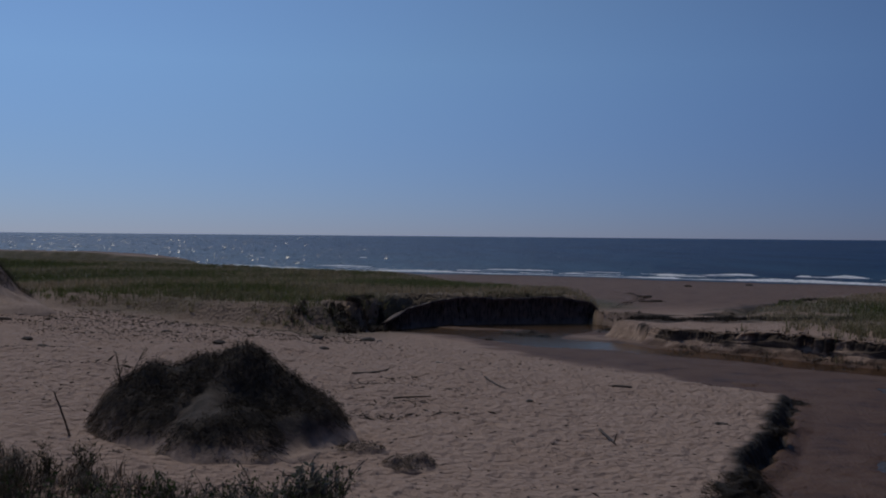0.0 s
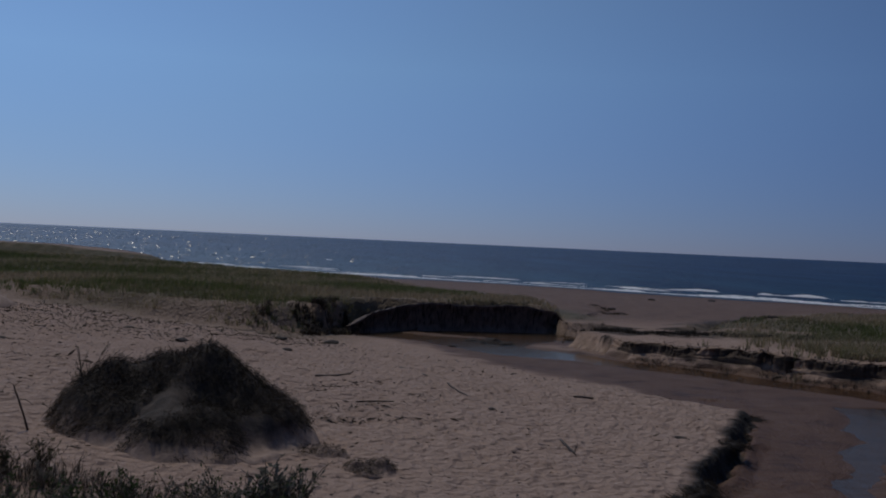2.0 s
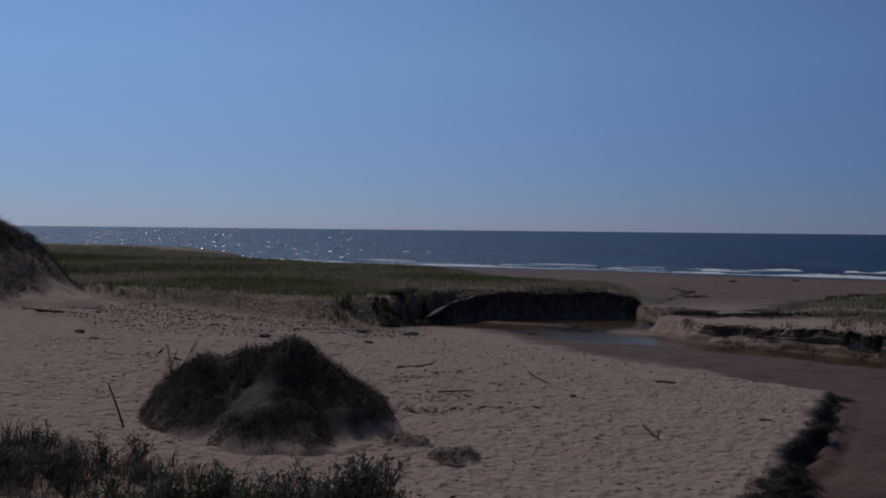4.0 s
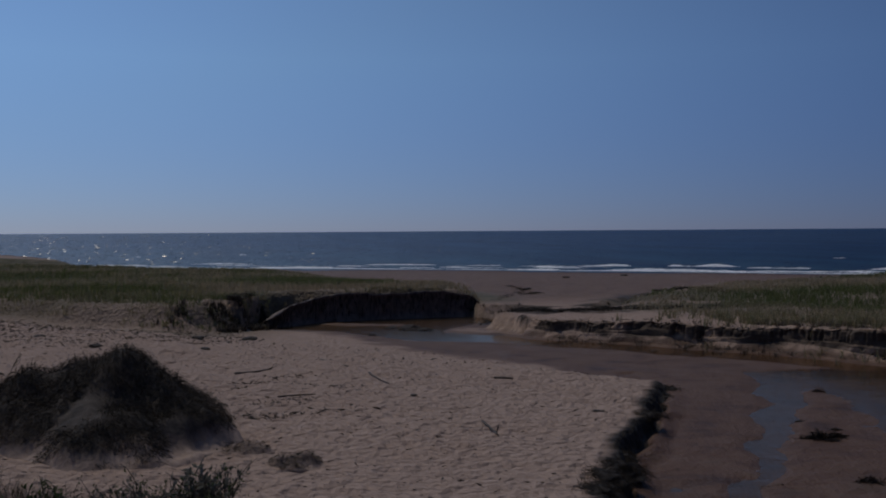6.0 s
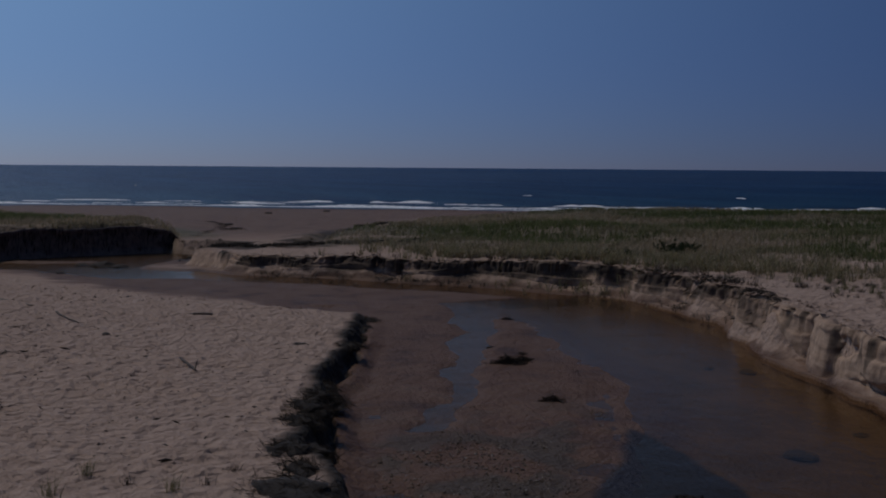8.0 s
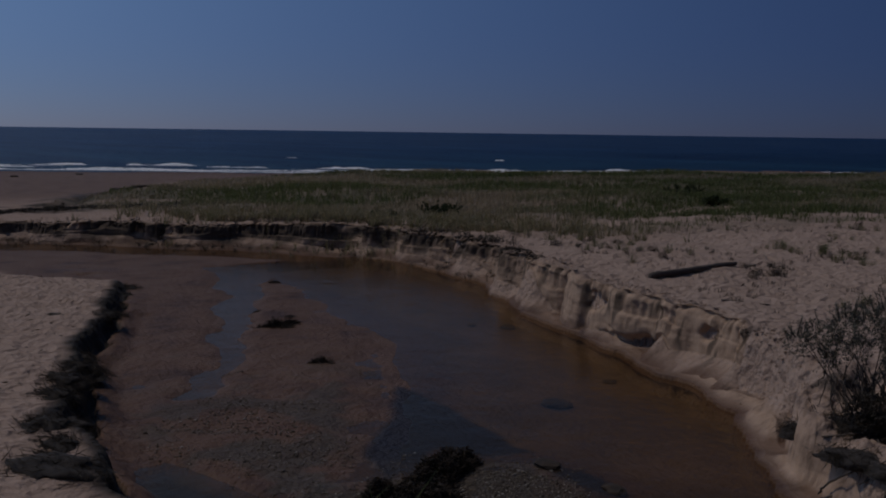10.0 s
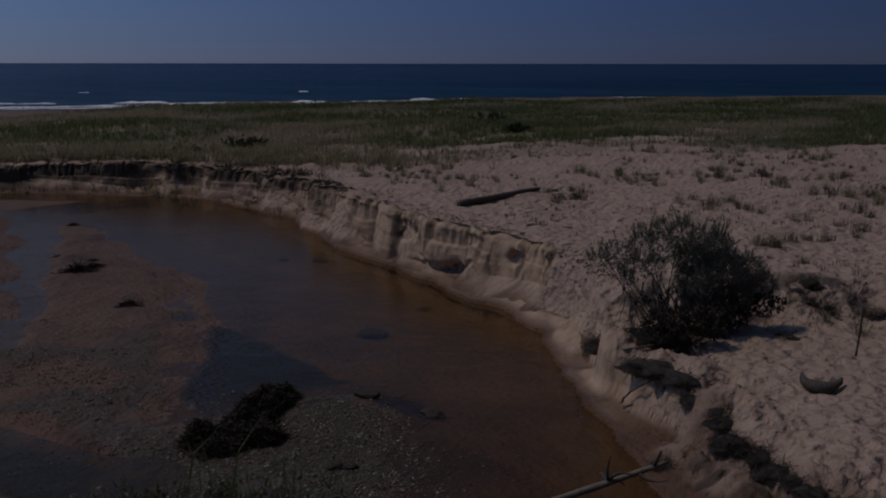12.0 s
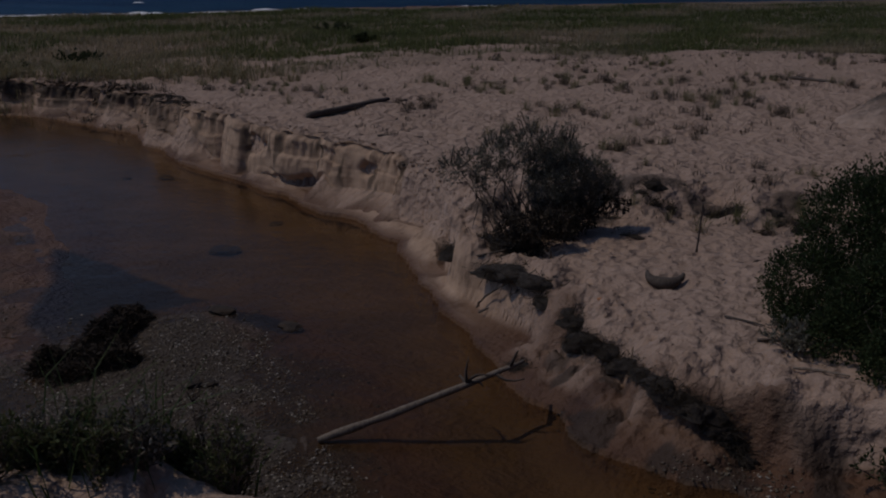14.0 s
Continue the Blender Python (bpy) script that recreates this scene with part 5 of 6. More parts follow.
def build_bush(x, y, height, reach, stems, leaves, leaf_size, mat, label, seed, squash=(1, 1), name="bush", group="", dry=0.3, sink=0.03, spread=0.0, lean=(0.0, 0.0), low=1):
    rng = np.random.default_rng(seed)
    ob = thing(name, x, y, ground_z(x, y) - sink, label, "plant" if name != "bush" else "bush", group)
    paths, ends = branching(rng, stems, height, reach, spread, lean, low)
    sc = np.array([squash[0], squash[1], 1.0])
    for first in range(0, len(paths), 10):
        wood = Soup()
        for p, r in paths[first:first + 10]:
            wood.tube(p * sc, r, 4)
        part("stem", wood.mesh("stem", DARK_WOOD, True), ob)
    a = np.array([e[0] for e in ends])
    b = np.array([e[1] for e in ends])
    k = rng.integers(0, len(a), leaves)
    t = rng.uniform(0.1, 1.05, leaves)[:, None]
    at = (a[k] + (b[k] - a[k]) * t) * sc + rng.normal(0, 0.012 * height, (leaves, 3))
    way = (b[k] - a[k]) / np.linalg.norm(b[k] - a[k], axis=1)[:, None] + rng.normal(0, 0.75, (leaves, 3))
    foliage = Soup()
    foliage.leaves(at, way, leaf_size * rng.uniform(0.6, 1.3, leaves), 0.22, np.clip(rng.normal(dry, 0.2, leaves), 0, 1), rng)
    part("foliage", foliage.mesh("foliage", mat), ob)
    return ob


def build_thicket(x, y, label, lumps, leaves, sprigs, leaf_size, mat, seed, dry, thin=1.0, shoot=0.25):
    """A dense shrub: leaves fill the outer part of a lumpy crown, with shoots standing out of it and stems inside."""
    rng = np.random.default_rng(seed)
    base = ground_z(x, y) - 0.03
    ob = thing("bush", x, y, base, label, "bush")
    c = np.array([(lx - x, ly - y, lz - base) for lx, ly, lz, _ in lumps])
    rad = np.array([lump[3] for lump in lumps])
    odds = rad ** 2 / np.sum(rad ** 2)
    k = rng.choice(len(lumps), leaves, p=odds)
    d = rng.normal(0, 1, (leaves, 3))
    d /= np.linalg.norm(d, axis=1)[:, None]
    lump_noise = value_noise(d[:, 0] * 2.3 + k * 3.1, d[:, 1] * 2.3 + d[:, 2] * 1.9, 0.5, seed)
    at = c[k] + d * (rad[k] * (0.62 + 0.42 * rng.uniform(0, 1, leaves) ** thin) * (1 + 0.16 * lump_noise))[:, None]
    floor, _ = land(at[:, 0] + x, at[:, 1] + y)
    keep = at[:, 2] + base > floor + 0.02
    at, d = at[keep], d[keep]
    way = d * 0.5 + rng.normal(0, 0.7, at.shape) + np.array([0, 0, 0.35])
    foliage = Soup()
    foliage.leaves(at, way, leaf_size * rng.uniform(0.6, 1.3, len(at)), 0.22, np.clip(rng.normal(dry, 0.2, len(at)), 0, 1), rng)
    wood = Soup()
    for i in rng.choice(len(lumps), sprigs, p=odds):
        d = rng.normal(0, 1, 3) + np.array([0, 0, 0.7])
        d /= np.linalg.norm(d)
        if d[2] < -0.1:
            continue
        s = c[i] + d * rad[i] * 0.75
        e = s + (d * 0.7 + np.array([0, 0, 0.5]) + rng.normal(0, 0.25, 3)) * shoot * rng.uniform(0.5, 1.1)
        w = np.linspace(0, 1, 5)[:, None]
        wood.tube(s + (e - s) * w, np.linspace(0.007, 0.003, 5), 4)
        t = rng.uniform(0.2, 1.05, 34)[:, None]
        foliage.leaves(s + (e - s) * t + rng.normal(0, 0.012, (34, 3)), (e - s) / np.linalg.norm(e - s) + rng.normal(0, 0.55, (34, 3)), leaf_size * rng.uniform(0.5, 1.1, 34), 0.2, np.clip(rng.normal(dry, 0.2, 34), 0, 1), rng)
    tagged(part("shoot", wood.mesh("shoot", DARK_WOOD, True), ob), kind="stuff")
    part("foliage", foliage.mesh("foliage", mat), ob)
    for i in range(len(lumps)):
        stem = Soup()
        for _ in range(2):
            foot = np.array([rng.normal(0, 0.12), rng.normal(0, 0.12), 0.0])
            tip = c[i] + rng.normal(0, 0.5 * rad[i], 3)
            w = np.linspace(0, 1, 7)[:, None]
            stem.tube(foot + (tip - foot) * w + rng.normal(0, 0.08, 3) * np.sin(w * 3.1), np.linspace(0.009, 0.003, 7), 5)
        part("stem", stem.mesh("stem", DARK_WOOD, True), ob)
    return ob


def build_stick(ends, radius, mat, label, seed, name="driftwood_stick", stubs=0, wob=0.04, group=""):
    rng = np.random.default_rng(seed)
    a, b = np.array(ends[0], float), np.array(ends[1], float)
    ob = thing(name, a[0], a[1], a[2], label, "driftwood", group)
    t = np.linspace(0, 1, 14)[:, None]
    length = np.linalg.norm(b - a)
    p = (b - a) * t + rng.normal(0, wob * length, 3) * np.sin(t * math.pi) * np.array([1, 1, 0.3]) + rng.normal(0, wob * 0.25 * length, (14, 3)) * np.array([1, 1, 0.15]) * 0.3
    trunk = Soup()
    rad = np.linspace(radius, radius * 0.65, 14) * (1 + 0.12 * rng.uniform(-1, 1, 14))
    rad[0] *= 0.7
    rad[-1] *= 0.7
    trunk.tube(p, rad, 9, 0, 0.10, rng)
    trunk_part = part("trunk", trunk.mesh("trunk", mat, True), ob)
    for k in range(stubs):
        s = p[int(rng.integers(9, 14))]
        d = rng.normal(0, 1, 3) * np.array([1, 1, 0.7]) + np.array([0, 0, 0.35])
        d *= rng.uniform(0.12, 0.4) / np.linalg.norm(d)
        w = np.linspace(0, 1, 5)[:, None]
        st = Soup()
        st.tube(s + d * w + rng.normal(0, 0.03, 3) * np.sin(w * 3.1), np.linspace(radius * 0.5, radius * 0.12, 5), 5)
        part("branch_stub", st.mesh("branch_stub", DARK_WOOD, True), trunk_part, "dark broken branch stub")
    return ob


def on_sand(x, y, up=0.02):
    return (x, y, ground_z(x, y) + up)


DUNE_CROWN = [(11.96, 6.83, 1.38, 0.35), (12.29, 6.65, 1.47, 0.32), (12.6, 6.49, 1.46, 0.25), (12.3, 6.83, 1.71, 0.27), (11.98, 6.98, 1.66, 0.25), (12.77, 6.36, 1.28, 0.19), (12.38, 6.48, 1.17, 0.19), (12.0, 6.76, 1.16, 0.22)]
dune_bush = build_thicket(12.0, 6.8, "dark grey-green shrub on an eroded sand edge", DUNE_CROWN, 26000, 110, 0.032, GREY_LEAF, 400, 0.3, 1.1, 0.17)
THIN_CROWN = [(11.0, 7.77, 1.62, 0.16), (11.14, 7.57, 1.74, 0.19), (11.25, 7.41, 1.56, 0.18), (11.41, 7.35, 1.82, 0.22), (11.62, 7.2, 1.82, 0.23), (11.82, 7.07, 1.92, 0.24), (11.95, 6.85, 1.9, 0.21), (12.16, 6.68, 1.86, 0.18), (11.49, 7.23, 1.58, 0.16), (11.21, 7.47, 1.44, 0.12)]
build_thicket(11.55, 7.15, "thin grey-green shrub leaning over the sand edge", THIN_CROWN, 6500, 190, 0.032, GREY_LEAF, 406, 0.25, 0.9, 0.2)
build_thicket(11.2, 6.6, "low dark dead brush below the shrub", [(10.91, 6.84, 0.98, 0.15), (11.03, 6.63, 1.02, 0.18), (11.25, 6.45, 1.05, 0.18), (11.34, 6.3, 0.96, 0.14), (10.98, 6.71, 0.86, 0.13), (12.59, 6.5, 1.0, 0.15), (12.69, 6.31, 1.04, 0.13), (12.82, 6.15, 1.04, 0.1), (12.49, 6.7, 0.98, 0.16), (11.8, 6.5, 1.0, 0.22), (12.15, 6.45, 0.98, 0.2)], 6500, 60, 0.05, DEAD, 407, 0.0, 0.8, 0.14)
rng = np.random.default_rng(401)
roots = Soup()
for _ in range(64):      # bare roots hang from the undercut turf down to the sand
    hx = rng.uniform(-1.05, -0.15)
    t = np.linspace(0, 1, 8)[:, None]
    top = np.array([hx, -0.75 * hx * 0.75 - 0.1 + rng.normal(0, 0.08), rng.uniform(0.45, 0.75)])
    drop = np.array([rng.normal(-0.05, 0.16), rng.normal(-0.12, 0.14), -rng.uniform(0.25, 0.6)])
    roots.tube(top + drop * t + rng.normal(0, 0.035, (8, 3)) * t, np.linspace(0.011, 0.004, 8), 4)
part("root_tangle", roots.mesh("root_tangle", DARK_WOOD, True), dune_bush, "tangle of dark bare roots")
build_thicket(10.6, 1.9, "dense dark green bush on the sand", [(10.21, 2.83, 1.05, 0.48), (10.93, 2.42, 1.5, 0.75), (9.91, 1.93, 1.1, 0.6), (9.64, 1.1, 1.15, 0.65), (11.24, 1.18, 1.6, 0.85), (11.8, 2.1, 1.4, 0.8), (10.3, 0.2, 1.2, 0.7), (9.9, 2.72, 0.85, 0.3), (9.5, 2.3, 0.88, 0.33), (9.15, 1.75, 0.9, 0.33)], 125000, 420, 0.042, LEAF, 402, 0.15, 0.7, 0.2)
build_bush(9.35, 2.75, 0.3, 0.3, 16, 900, 0.05, GREY_LEAF, "low straggling shrub beside the green bush", 403)
build_bush(8.3, 1.35, 0.5, 0.55, 22, 1500, 0.05, LEAF, "low dark shrub at the bank of the creek", 404, dry=0.4)
for k, (px, py, ph, pr) in enumerate([(23.2, 32.8, 0.5, 1.0), (20.2, 32.0, 0.35, 0.7), (42.2, 37.3, 0.7, 1.5), (36.5, 30.5, 0.4, 0.8)]):
    build_bush(px, py, ph, pr, 26, 2600, 0.09, LEAF, "low dark shrub among the marram grass", 408 + 20 * k, squash=(1, 0.7))
# plants on the edge of the lookout
rng = np.random.default_rng(409)
for k in range(24):
    az, dist = radians(27.3 + 13.7 * (k + rng.uniform(-0.3, 0.3)) / 23), rng.uniform(3.25, 3.75)
    px, py = dist * math.sin(az), dist * math.cos(az)
    ph = max(0.2, 4.2 - dist * math.tan(radians(rng.uniform(21.2, 26.5))) - ground_z(px, py))
    build_bush(px, py, ph, ph * 0.3, 12, 700, 0.022, BEACH_LEAF if k % 3 else GREY_LEAF, "thin-leaved green beach plant on the sandy ledge", 410 + k, name="beach_plant", group="plants on the lookout ledge", dry=0.75)
ledge = [(3.5 * math.sin(radians(a)), 3.5 * math.cos(radians(a))) for a in (30, 32, 34, 37, 39)]
fringe("edge_grass", ledge, 22, 0.36, 0.1, 0.16, 428, "thin green blades on the sandy ledge", mat=BEACH_LEAF)
# row of plants below the first view
build_stick([on_sand(-5.79, 16.43, -0.1), (-6.05, 16.35, ground_z(-5.79, 16.43) + 0.72)], 0.018, DARK_WOOD, "leaning dark stalk stuck in the sand", 505, "upright_stick", 2, 0.02)
row = [(7.0 * math.sin(radians(a)), 7.0 * math.cos(radians(a))) for a in (-20, -17, -13, -9, -5)]
fringe("edge_grass", row, 1300, 0.33, 0.45, 0.4, 429, "green grass blades on the near dune edge", mat=BEACH_LEAF)
rng = np.random.default_rng(430)
for k in range(54):
    az = radians(-21.5 + 16.7 * k / 53 + rng.uniform(-0.5, 0.5))
    dist = rng.uniform(6.4, 7.6)
    px, py = dist * math.sin(az), dist * math.cos(az)
    top = 4.2 - dist * math.tan(radians(12.6 + rng.uniform(-0.4, 0.9))) - ground_z(px, py)
    build_bush(px, py, max(top, 0.25), 0.12, 8, 420, 0.03, BEACH_LEAF if k % 4 else GREY_LEAF, "leafy green beach plant on the dune edge", 440 + k, name="beach_plant", group="plants on the dune edge", dry=0.35)
for k, (a, el, w) in enumerate([(-7.6, 11.1, 0.2), (-6.2, 10.4, 0.16), (-6.7, 12.0, 0.18)]):
    az, dist = radians(a), 7.0
    px, py = dist * math.sin(az), dist * math.cos(az)
    build_bush(px, py, 4.2 - dist * math.tan(radians(el)) - ground_z(px, py), w, 8, 420, 0.06, GREY_LEAF, "taller dark seed stalk among the plants", 470 + k, name="beach_plant", group="plants on the dune edge")
for k, (px, py, ph) in enumerate([(-6.1, 13.9, 0.55), (-5.5, 13.7, 0.45), (-5.0, 13.4, 0.6), (-5.7, 13.0, 0.4), (-4.75, 13.9, 0.55), (-6.3, 13.2, 0.4), (-5.2, 12.7, 0.4), (-4.4, 13.0, 0.35), (-5.9, 12.3, 0.45), (-6.6, 12.6, 0.5), (-6.4, 11.6, 0.5), (-5.6, 11.5, 0.45), (-4.9, 11.9, 0.4), (-6.9, 13.6, 0.5), (-5.25, 17.4, 1.25)]):
    build_bush(px, py, ph, ph * 0.45, 10, 420, 0.034, GREY_LEAF if k % 2 else LEAF, "straggly small shrub in pale sand", 480 + k, name="beach_plant", group="small shrubs by the hummock", dry=0.6)


# ---- driftwood, sticks and litter ----
build_stick([(6.42, 6.04, 0.03), (8.15, 4.92, 0.5)], 0.04, DRIFT, "bleached driftwood trunk lying from gravel to bank", 500, "driftwood_log", 6, 0.02)
build_stick([on_sand(16.45, 15.35, 0.06), on_sand(19.3, 15.4, 0.06)], 0.085, DARK_WOOD, "dark weathered driftwood beam on pale sand", 501, "driftwood_log", 0, 0.003)
build_stick([on_sand(15.3, 12.5), on_sand(15.8, 11.8)], 0.025, DARK_WOOD, "short dark stick on pale sand", 502)
build_stick([on_sand(19.6, 15.3), on_sand(22.4, 17.0)], 0.02, DRIFT, "thin pale branch in the sand grass", 503)
build_stick([on_sand(12.3, 4.88, -0.1), (12.28, 4.81, ground_z(12.3, 4.88) + 0.66)], 0.016, DARK_WOOD, "upright dark stick stuck in the sand", 504, "upright_stick", 3, 0.02)
for k, (ax, ay, bx, by, rad) in enumerate([(-2.16, 25.3, -1.36, 26.6, 0.03), (1.08, 26.2, 1.49, 24.2, 0.022), (2.94, 19.45, 2.98, 17.8, 0.025), (-0.14, 29.2, 0.6, 27.4, 0.03),
                                           (-16.1, 35.5, -14.5, 35.2, 0.07), (9.5, 3.1, 9.75, 2.75, 0.02), (9.0, 2.6, 9.0, 2.1, 0.015), (9.95, 3.6, 9.85, 3.15, 0.015), (-1.0, 22.0, -0.2, 22.3, 0.02), (4.2, 25.7, 4.7, 25.8, 0.035), (30.5, 9.5, 29.7, 8.0, 0.05)]):
    build_stick([on_sand(ax, ay), on_sand(bx, by)], rad, DARK_WOOD if k % 3 else DRIFT, "weathered stick lying on trodden sand", 510 + k, stubs=2 if k in (0, 2) else 0, group="sticks on the sand")


def build_clod(x, y, size, mat, label, seed, name="mud_clod", flat=0.5, group=""):
    rng = np.random.default_rng(seed)
    bm = bmesh.new()
    bmesh.ops.create_icosphere(bm, subdivisions=2, radius=1.0)
    off = rng.uniform(0, 50, 3)
    for v in bm.verts:
        v.co *= 1 + 0.35 * noise.noise(v.co * 1.6 + Vector(off)) + 0.18 * noise.noise(v.co * 4 + Vector(off))
        v.co = Vector((v.co.x * size, v.co.y * size * 0.8, v.co.z * size * flat))
    me = bpy.data.meshes.new(name)
    bm.to_mesh(me)
    bm.free()
    me.materials.append(mat)
    ob = new(name, me)
    ob.matrix_world = pose(x, y, ground_z(x, y) + size * flat * 0.35, 0, 0, rng.uniform(0, 360))
    return tagged(ob, label, "debris", group)


def build_weed_clod(x, y, size, seed):
    """A ragged knot of weed and twigs washed onto the flat."""
    rng = np.random.default_rng(seed)
    ob = thing("weed_clod", x, y, ground_z(x, y), "ragged dark knot of wet weed on the creek flat", "weed", "weed knots on the creek flat")
    k = int(2600 * size)
    q = rng.normal(0, 0.42, (k, 2)) * np.array([1.0, 0.55]) * size
    soup = Soup()
    at = np.concatenate([q, (rng.uniform(0, 0.42, k) * size * np.exp(-(q[:, 0] ** 2 + 2 * q[:, 1] ** 2) / (0.4 * size) ** 2))[:, None] - 0.005], 1)
    soup.leaves(at, rng.normal(0, 1, (k, 3)) * np.array([1, 0.7, 0.3]), rng.uniform(0.1, 0.5, k) * size, 0.05, 0.0, rng)
    tagged(part("weed", soup.mesh("weed", WEED), ob), kind="stuff")
    for _ in range(3):
        d = rng.normal(0, 1, 3) * np.array([1, 0.7, 0.15])
        twig = Soup()
        twig.tube(np.linspace(-0.6, 0.8, 6)[:, None] * d * size * 0.7 + np.array([0, 0, 0.05 * size + 0.01]) + rng.normal(0, 0.04 * size, (6, 3)) * np.array([1, 1, 0.3]), np.linspace(0.012, 0.005, 6), 5)
        part("twig", twig.mesh("twig", DARK_WOOD, True), ob)


for k, (cx, cy, cs) in enumerate([(9.75, 19.6, 0.4), (10.15, 19.75, 0.28), (9.9, 19.3, 0.18), (8.88, 16.1, 0.28), (12.7, 25.6, 0.22), (9.0, 15.9, 0.1), (10.5, 20.4, 0.16), (10.3, 21.6, 0.14)]):
    build_weed_clod(cx, cy, cs, 540 + k)
for k, (cx, cy, cs) in enumerate([(1.9, 41.9, 0.22), (3.7, 44.9, 0.6), (4.3, 44.3, 0.4), (2.9, 45.6, 0.35), (11.3, 12.5, 0.28), (8.55, 9.6, 0.2), (8.65, 8.5, 0.18), (6.6, 7.95, 0.13), (6.75, 7.85, 0.11), (14.9, 18.2, 0.2), (14.4, 18.9, 0.14), (6.0, 7.6, 0.07), (13.2, 13.2, 0.15)]):
    build_clod(cx, cy, cs, WEED, "dark sodden wood fragment in the creek", 560 + k, flat=0.3, group="debris in the creek")
for k, (cx, cy) in enumerate([(9.85, 4.95), (9.8, 5.05), (9.92, 5.0)]):
    build_clod(cx, cy, 0.045, CHIP, "orange scrap of litter on the sand", 580 + k, "litter_scrap", 0.5, "orange scraps")


def build_weed_mass():
    """A heap of drowned weed on the gravel spit."""
    rng = np.random.default_rng(590)
    ob = thing("weed_heap", 7.0, 10.0, 0.0, "heap of dark drowned weed at the gravel spit", "weed")
    for cx, cy, r in ((0.68, 0.22, 0.2), (0.4, 0.1, 0.27), (0.1, -0.05, 0.27), (-0.2, -0.3, 0.33), (-0.5, -0.55, 0.36), (-0.8, -0.8, 0.34), (-0.45, -0.95, 0.22), (-0.85, -0.4, 0.24)):
        soup = Soup()
        k = 3600
        a, q = rng.uniform(0, 6.28, k), r * np.sqrt(rng.uniform(0, 1, k)) * rng.uniform(0.7, 1.25, k)
        bx, by = q * np.cos(a) * 1.15, q * np.sin(a) * 0.85
        lump = 0.15 + 0.16 * value_noise(bx + cx, by + cy, 0.16, 591)
        at = np.stack([cx + bx, cy + by, lump * np.clip(1 - (q / (1.25 * r)) ** 2, 0, 1) * rng.uniform(0.3, 1.1, k)], 1)
        way = rng.normal(0, 1, (k, 3)) * np.array([1, 1, 0.6])
        soup.leaves(at, way, rng.uniform(0.03, 0.11, k), 0.09, 0.0, rng)
        part("weed_clump", soup.mesh("weed_clump", WEED), ob)


build_weed_mass()


def stones(name, places, sizes, label, seed, mat=None, category="pebbles"):
    """Many small uneven stones in one mesh."""
    rng = np.random.default_rng(seed)
    n = len(places)
    z, _ = land(places[:, 0], places[:, 1])
    base = np.array([(0, 0, 1), (1, 0, 0), (0, 1, 0), (-1, 0, 0), (0, -1, 0), (0, 0, -1)], float)
    tri = np.array([(0, 1, 2), (0, 2, 3), (0, 3, 4), (0, 4, 1), (5, 2, 1), (5, 3, 2), (5, 4, 3), (5, 1, 4)])
    v = base[None] * rng.uniform(0.6, 1.2, (n, 6, 1)) * np.stack([np.ones(n), rng.uniform(0.6, 1, n), rng.uniform(0.4, 0.7, n)], 1)[:, None]
    a = rng.uniform(0, 6.28, n)
    rot = np.zeros((n, 3, 3))
    rot[:, 0, 0] = rot[:, 1, 1] = np.cos(a)
    rot[:, 0, 1], rot[:, 1, 0], rot[:, 2, 2] = -np.sin(a), np.sin(a), 1
    v = np.einsum("nij,nkj->nki", rot, v) * sizes[:, None, None] + np.concatenate([places, (z + 0.2 * sizes)[:, None]], 1)[:, None]
    f = (tri[None] + 6 * np.arange(n)[:, None, None]).reshape(-1, 3)
    tagged(new(name, mesh_of(name, v.reshape(-1, 3), f, mat or PEBBLE, smooth=True)), label, category, kind="stuff")


rng = np.random.default_rng(600)
pl = np.concatenate([scatter(SPIT, 19000, rng), scatter([(5.6, 10.0), (7.4, 11.0), (8.9, 10.4), (9.3, 9.0), (8.7, 7.4), (7.2, 5.6), (6.0, 4.6), (4.9, 5.0), (4.2, 7.6)], 9000, rng)])
pl = pl[fractal(pl[:, 0], pl[:, 1], 0.8, 3, 601) + 0.8 * step(-0.6, 0.4, signed(SPIT, pl[:, 0], pl[:, 1])) > 0.1]
stones("gravel", pl, rng.gamma(2.2, 0.0036, len(pl)) + 0.004, "grey and brown pebbles on the creek spit", 602)
pl = scatter([(4.3, 10.5), (5.6, 9.4), (6.6, 11.0), (8.6, 13.4), (9.6, 15.4), (6.5, 16.5), (4.6, 14.5)], 7500, rng)
pl = pl[fractal(pl[:, 0], pl[:, 1], 0.9, 3, 605) + 0.09 * (14.5 - pl[:, 1]) > 0.0]
stones("gravel", pl, rng.gamma(2.2, 0.004, len(pl)) + 0.004, "scattered pebbles on damp brown sand", 603)
pl = scatter([(7.1, 3.4), (7.7, 3.3), (8.1, 2.8), (8.2, 2.2), (7.3, 1.9), (6.8, 2.6)], 900, rng)
stones("gravel", pl, rng.gamma(2.2, 0.0045, len(pl)) + 0.005, "pale pebbles at the foot of the bank", 604)


SAND_CLOD = make_soil("sand_clod", (0.43, 0.31, 0.235), (0.29, 0.205, 0.152), 5.0)
lip = np.concatenate([np.array([(ax + (bx - ax) * t, ay + (by - ay) * t) for (ax, ay), (bx, by) in zip(RIGHT_FOOT[11:20], RIGHT_FOOT[12:21]) for t in rng.uniform(0, 1, 260)])])
lip = lip + rng.normal(0, 0.16, lip.shape) + np.array([0.85, -0.3])
stones("sand_clods", lip, rng.gamma(1.4, 0.010, len(lip)) + 0.006, "crumbs of sand along the lip of the cut bank", 608, SAND_CLOD, "sand")

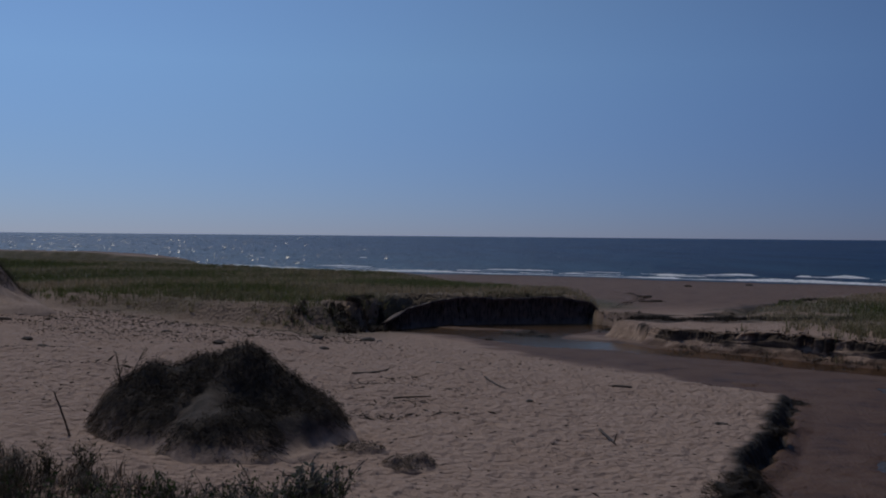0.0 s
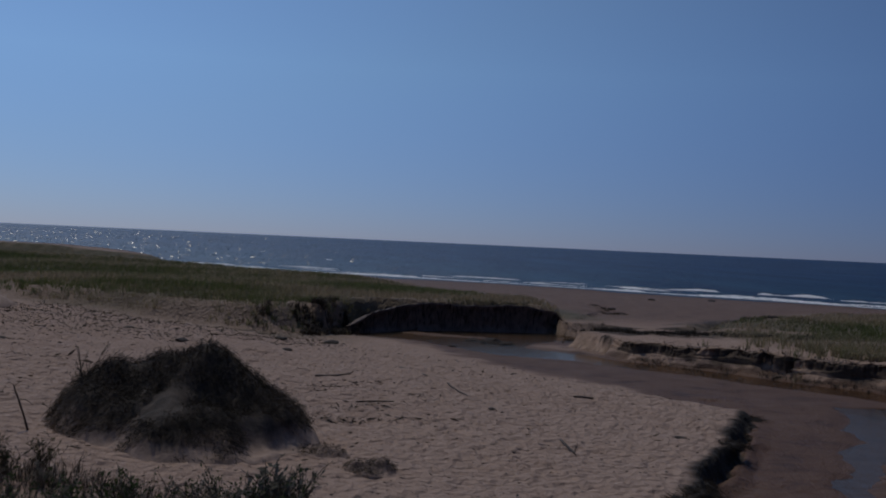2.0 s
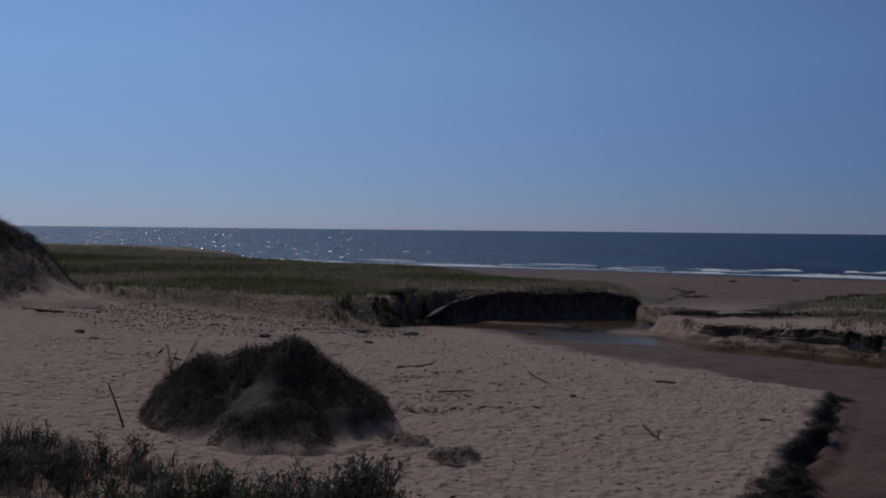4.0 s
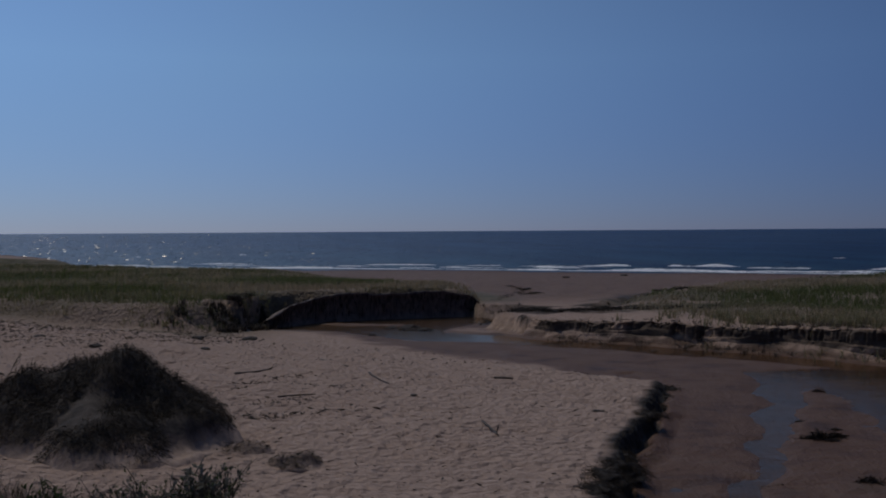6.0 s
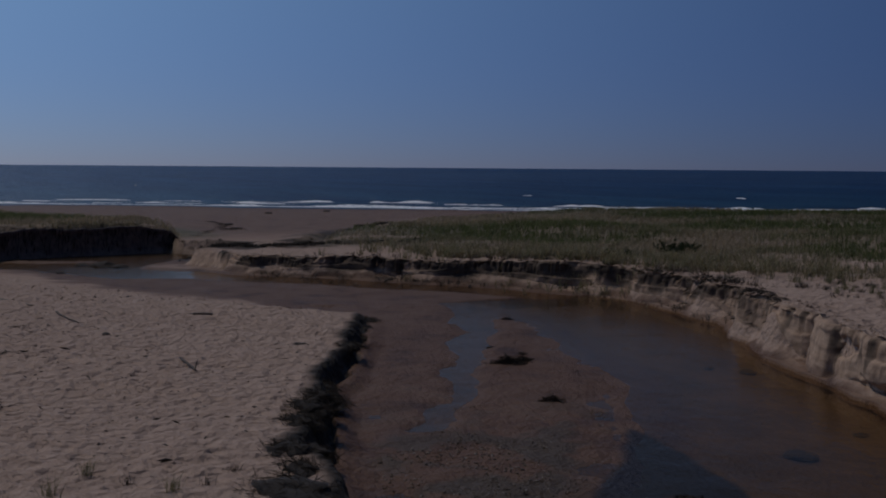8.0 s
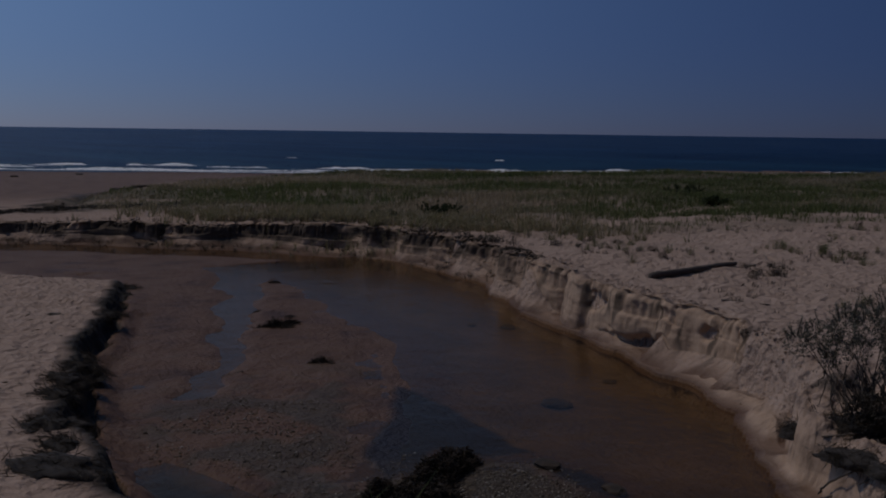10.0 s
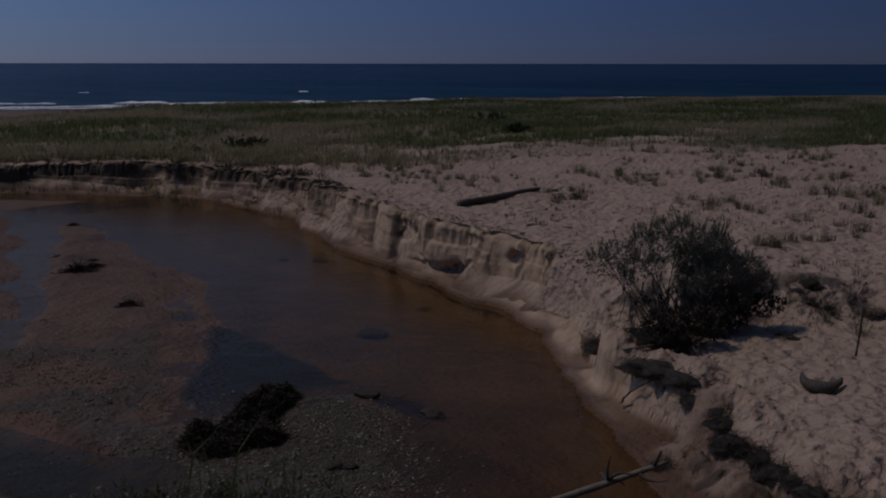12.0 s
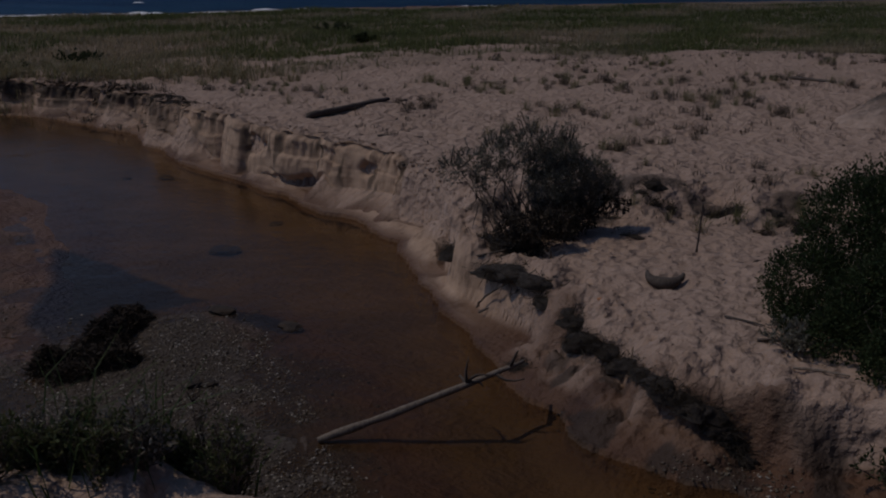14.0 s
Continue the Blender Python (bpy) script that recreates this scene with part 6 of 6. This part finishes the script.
sprigs = scatter([(-7.4, 15.5), (-7.0, 11.5), (-5.0, 8.4), (-1.5, 7.6), (0.2, 9.5), (-1.2, 11.8), (-3.5, 13.4)], 1900, rng)
sprigs = sprigs[fractal(sprigs[:, 0], sprigs[:, 1], 1.3, 3, 612) - 0.1 * (sprigs[:, 0] + 3.2) + 0.1 * (10.5 - sprigs[:, 1]) > 0.0]
sz, _ = land(sprigs[:, 0], sprigs[:, 1])
soup = Soup()
at = np.concatenate([sprigs[:, None] + rng.normal(0, 0.07, (len(sprigs), 10, 2)), np.repeat(sz[:, None, None] - 0.02, 10, 1)], 2).reshape(-1, 3)
soup.blades(at, 0.22, 0.008, 1.1, np.clip(rng.normal(0.5, 0.3, len(at)), 0, 1), rng)
tagged(new("dry_sprigs", soup.mesh("dry_sprigs", DEAD)), "dry brown grass sprigs on the dune slope", "grass", kind="stuff")


def build_litter():
    """Bits of straw, weed and twig strewn over the dry sand."""
    rng = np.random.default_rng(610)
    field = [(-14, 45), (-18, 36), (-9, 21), (-7, 13.5), (2, 11.5), (5, 17), (7.5, 24), (7.5, 30), (3, 36), (-3, 40)]
    p = np.concatenate([scatter(field, 5600, rng), scatter([(-15, 44), (-14, 31), (-4, 29), (-1, 38), (-5, 41)], 4000, rng), scatter([(-16, 45), (-15, 33), (-5, 30), (-2, 37), (-5, 42), (-11, 45)], 6500, rng), scatter(PLATEAU, 900, rng), scatter(BOWL[:7], 160, rng), scatter([(9, 54), (15, 52), (24, 66), (30, 88), (10, 95)], 500, rng)])
    wrack = np.concatenate([np.array([(ax + (bx - ax) * t, ay + (by - ay) * t) for ax, ay, bx, by in ((-2.06, 23.4, -0.5, 25.9), (-2.1, 20.9, -0.3, 21.8), (-1.65, 19.6, -0.6, 20.1), (-12.5, 27, -9.5, 27.6), (-9.5, 24.6, -8, 25)) for t in rng.uniform(0, 1, 150)]), np.array([(-2.4 + 3.4 * t, 22.6 + 1.4 * math.sin(3 * t)) for t in rng.uniform(0, 1, 180)]), np.array([(-2 + 2.6 * t, 19.6 + 0.9 * t) for t in rng.uniform(0, 1, 150)])])
    p = np.concatenate([p, wrack + rng.normal(0, 0.16, wrack.shape)])
    p = p[(fractal(p[:, 0], p[:, 1], 3.5, 2, 611) > -0.3)]
    z, _ = land(p[:, 0], p[:, 1])
    soup = Soup()
    at = np.concatenate([p, (z + 0.015)[:, None]], 1)
    way = rng.normal(0, 1, (len(p), 3)) * np.array([1, 1, 0.2])
    soup.leaves(at, way, (rng.gamma(2, 0.035, len(p)) + 0.03) * np.where(p[:, 1] > 29, 0.8, 0.72), 0.11, np.clip(rng.normal(0.1, 0.25, len(p)), 0, 1), rng)
    tagged(new("beach_litter", soup.mesh("beach_litter", DEAD)), "dark bits of straw and twig strewn on sand", "litter", kind="stuff")


build_litter()
for k, (cx, cy, cs) in enumerate([(5.6, 20.85, 0.14), (-6.5, 30.5, 0.22), (-8.8, 33.5, 0.2), (-3.5, 31, 0.18), (1.9, 22.4, 0.1), (-10.5, 27.5, 0.16), (-11.5, 29, 0.2), (-2.6, 36.5, 0.3), (-4.2, 35.2, 0.26), (20, 85, 0.35), (27, 92, 0.4), (13, 66, 0.3)]):
    build_clod(cx, cy, cs, ROOT, "dark scrap of weed and root on sand", 620 + k, "weed_scrap", 0.3, "dark scraps on the sand")


# half-buried curved piece of wood in the trodden bowl
ring = Soup()
turns = np.radians(np.linspace(178, 352, 15))
path = np.stack([0.21 * np.cos(turns), 0.17 * np.sin(turns), 0.07 * np.cos(turns - radians(265)) * -1 + 0.05], 1)
ring.tube(path, 0.010 + 0.062 * np.sin(np.linspace(0.15, 2.95, 15)) ** 1.2, 7, 0, 0.12, np.random.default_rng(720))
crescent = new("driftwood_piece", ring.mesh("driftwood_piece", DARK_WOOD, True))
crescent.matrix_world = pose(10.93, 4.69, ground_z(10.93, 4.69) + 0.07, 12, 0, -66)
tagged(crescent, "half-buried curved dark wood in trodden sand", "driftwood")
for k, (ax, ay, bx, by, lift) in enumerate([(10.15, 6.75, 10.75, 6.1, 0.18), (10.3, 6.9, 10.2, 6.0, 0.12), (10.8, 6.5, 10.15, 6.3, 0.2), (10.7, 7.15, 11.2, 6.5, 0.15)]):
    build_stick([on_sand(ax, ay, 0.05), on_sand(bx, by, lift)], 0.014, DARK_WOOD, "dead branch tangled with roots on the bank", 730 + k, stubs=3, wob=0.12, group="dead branches by the shrub")
for k in range(16):
    t = k / 15
    sr_ = np.random.default_rng(750 + k)
    build_edge_clump(13.7 + 1.0 * t + sr_.normal(0, 0.35), 6.6 - 2.9 * t + sr_.normal(0, 0.3), sr_.uniform(0.08, 0.17), 760 + k, (0.1, -0.4))
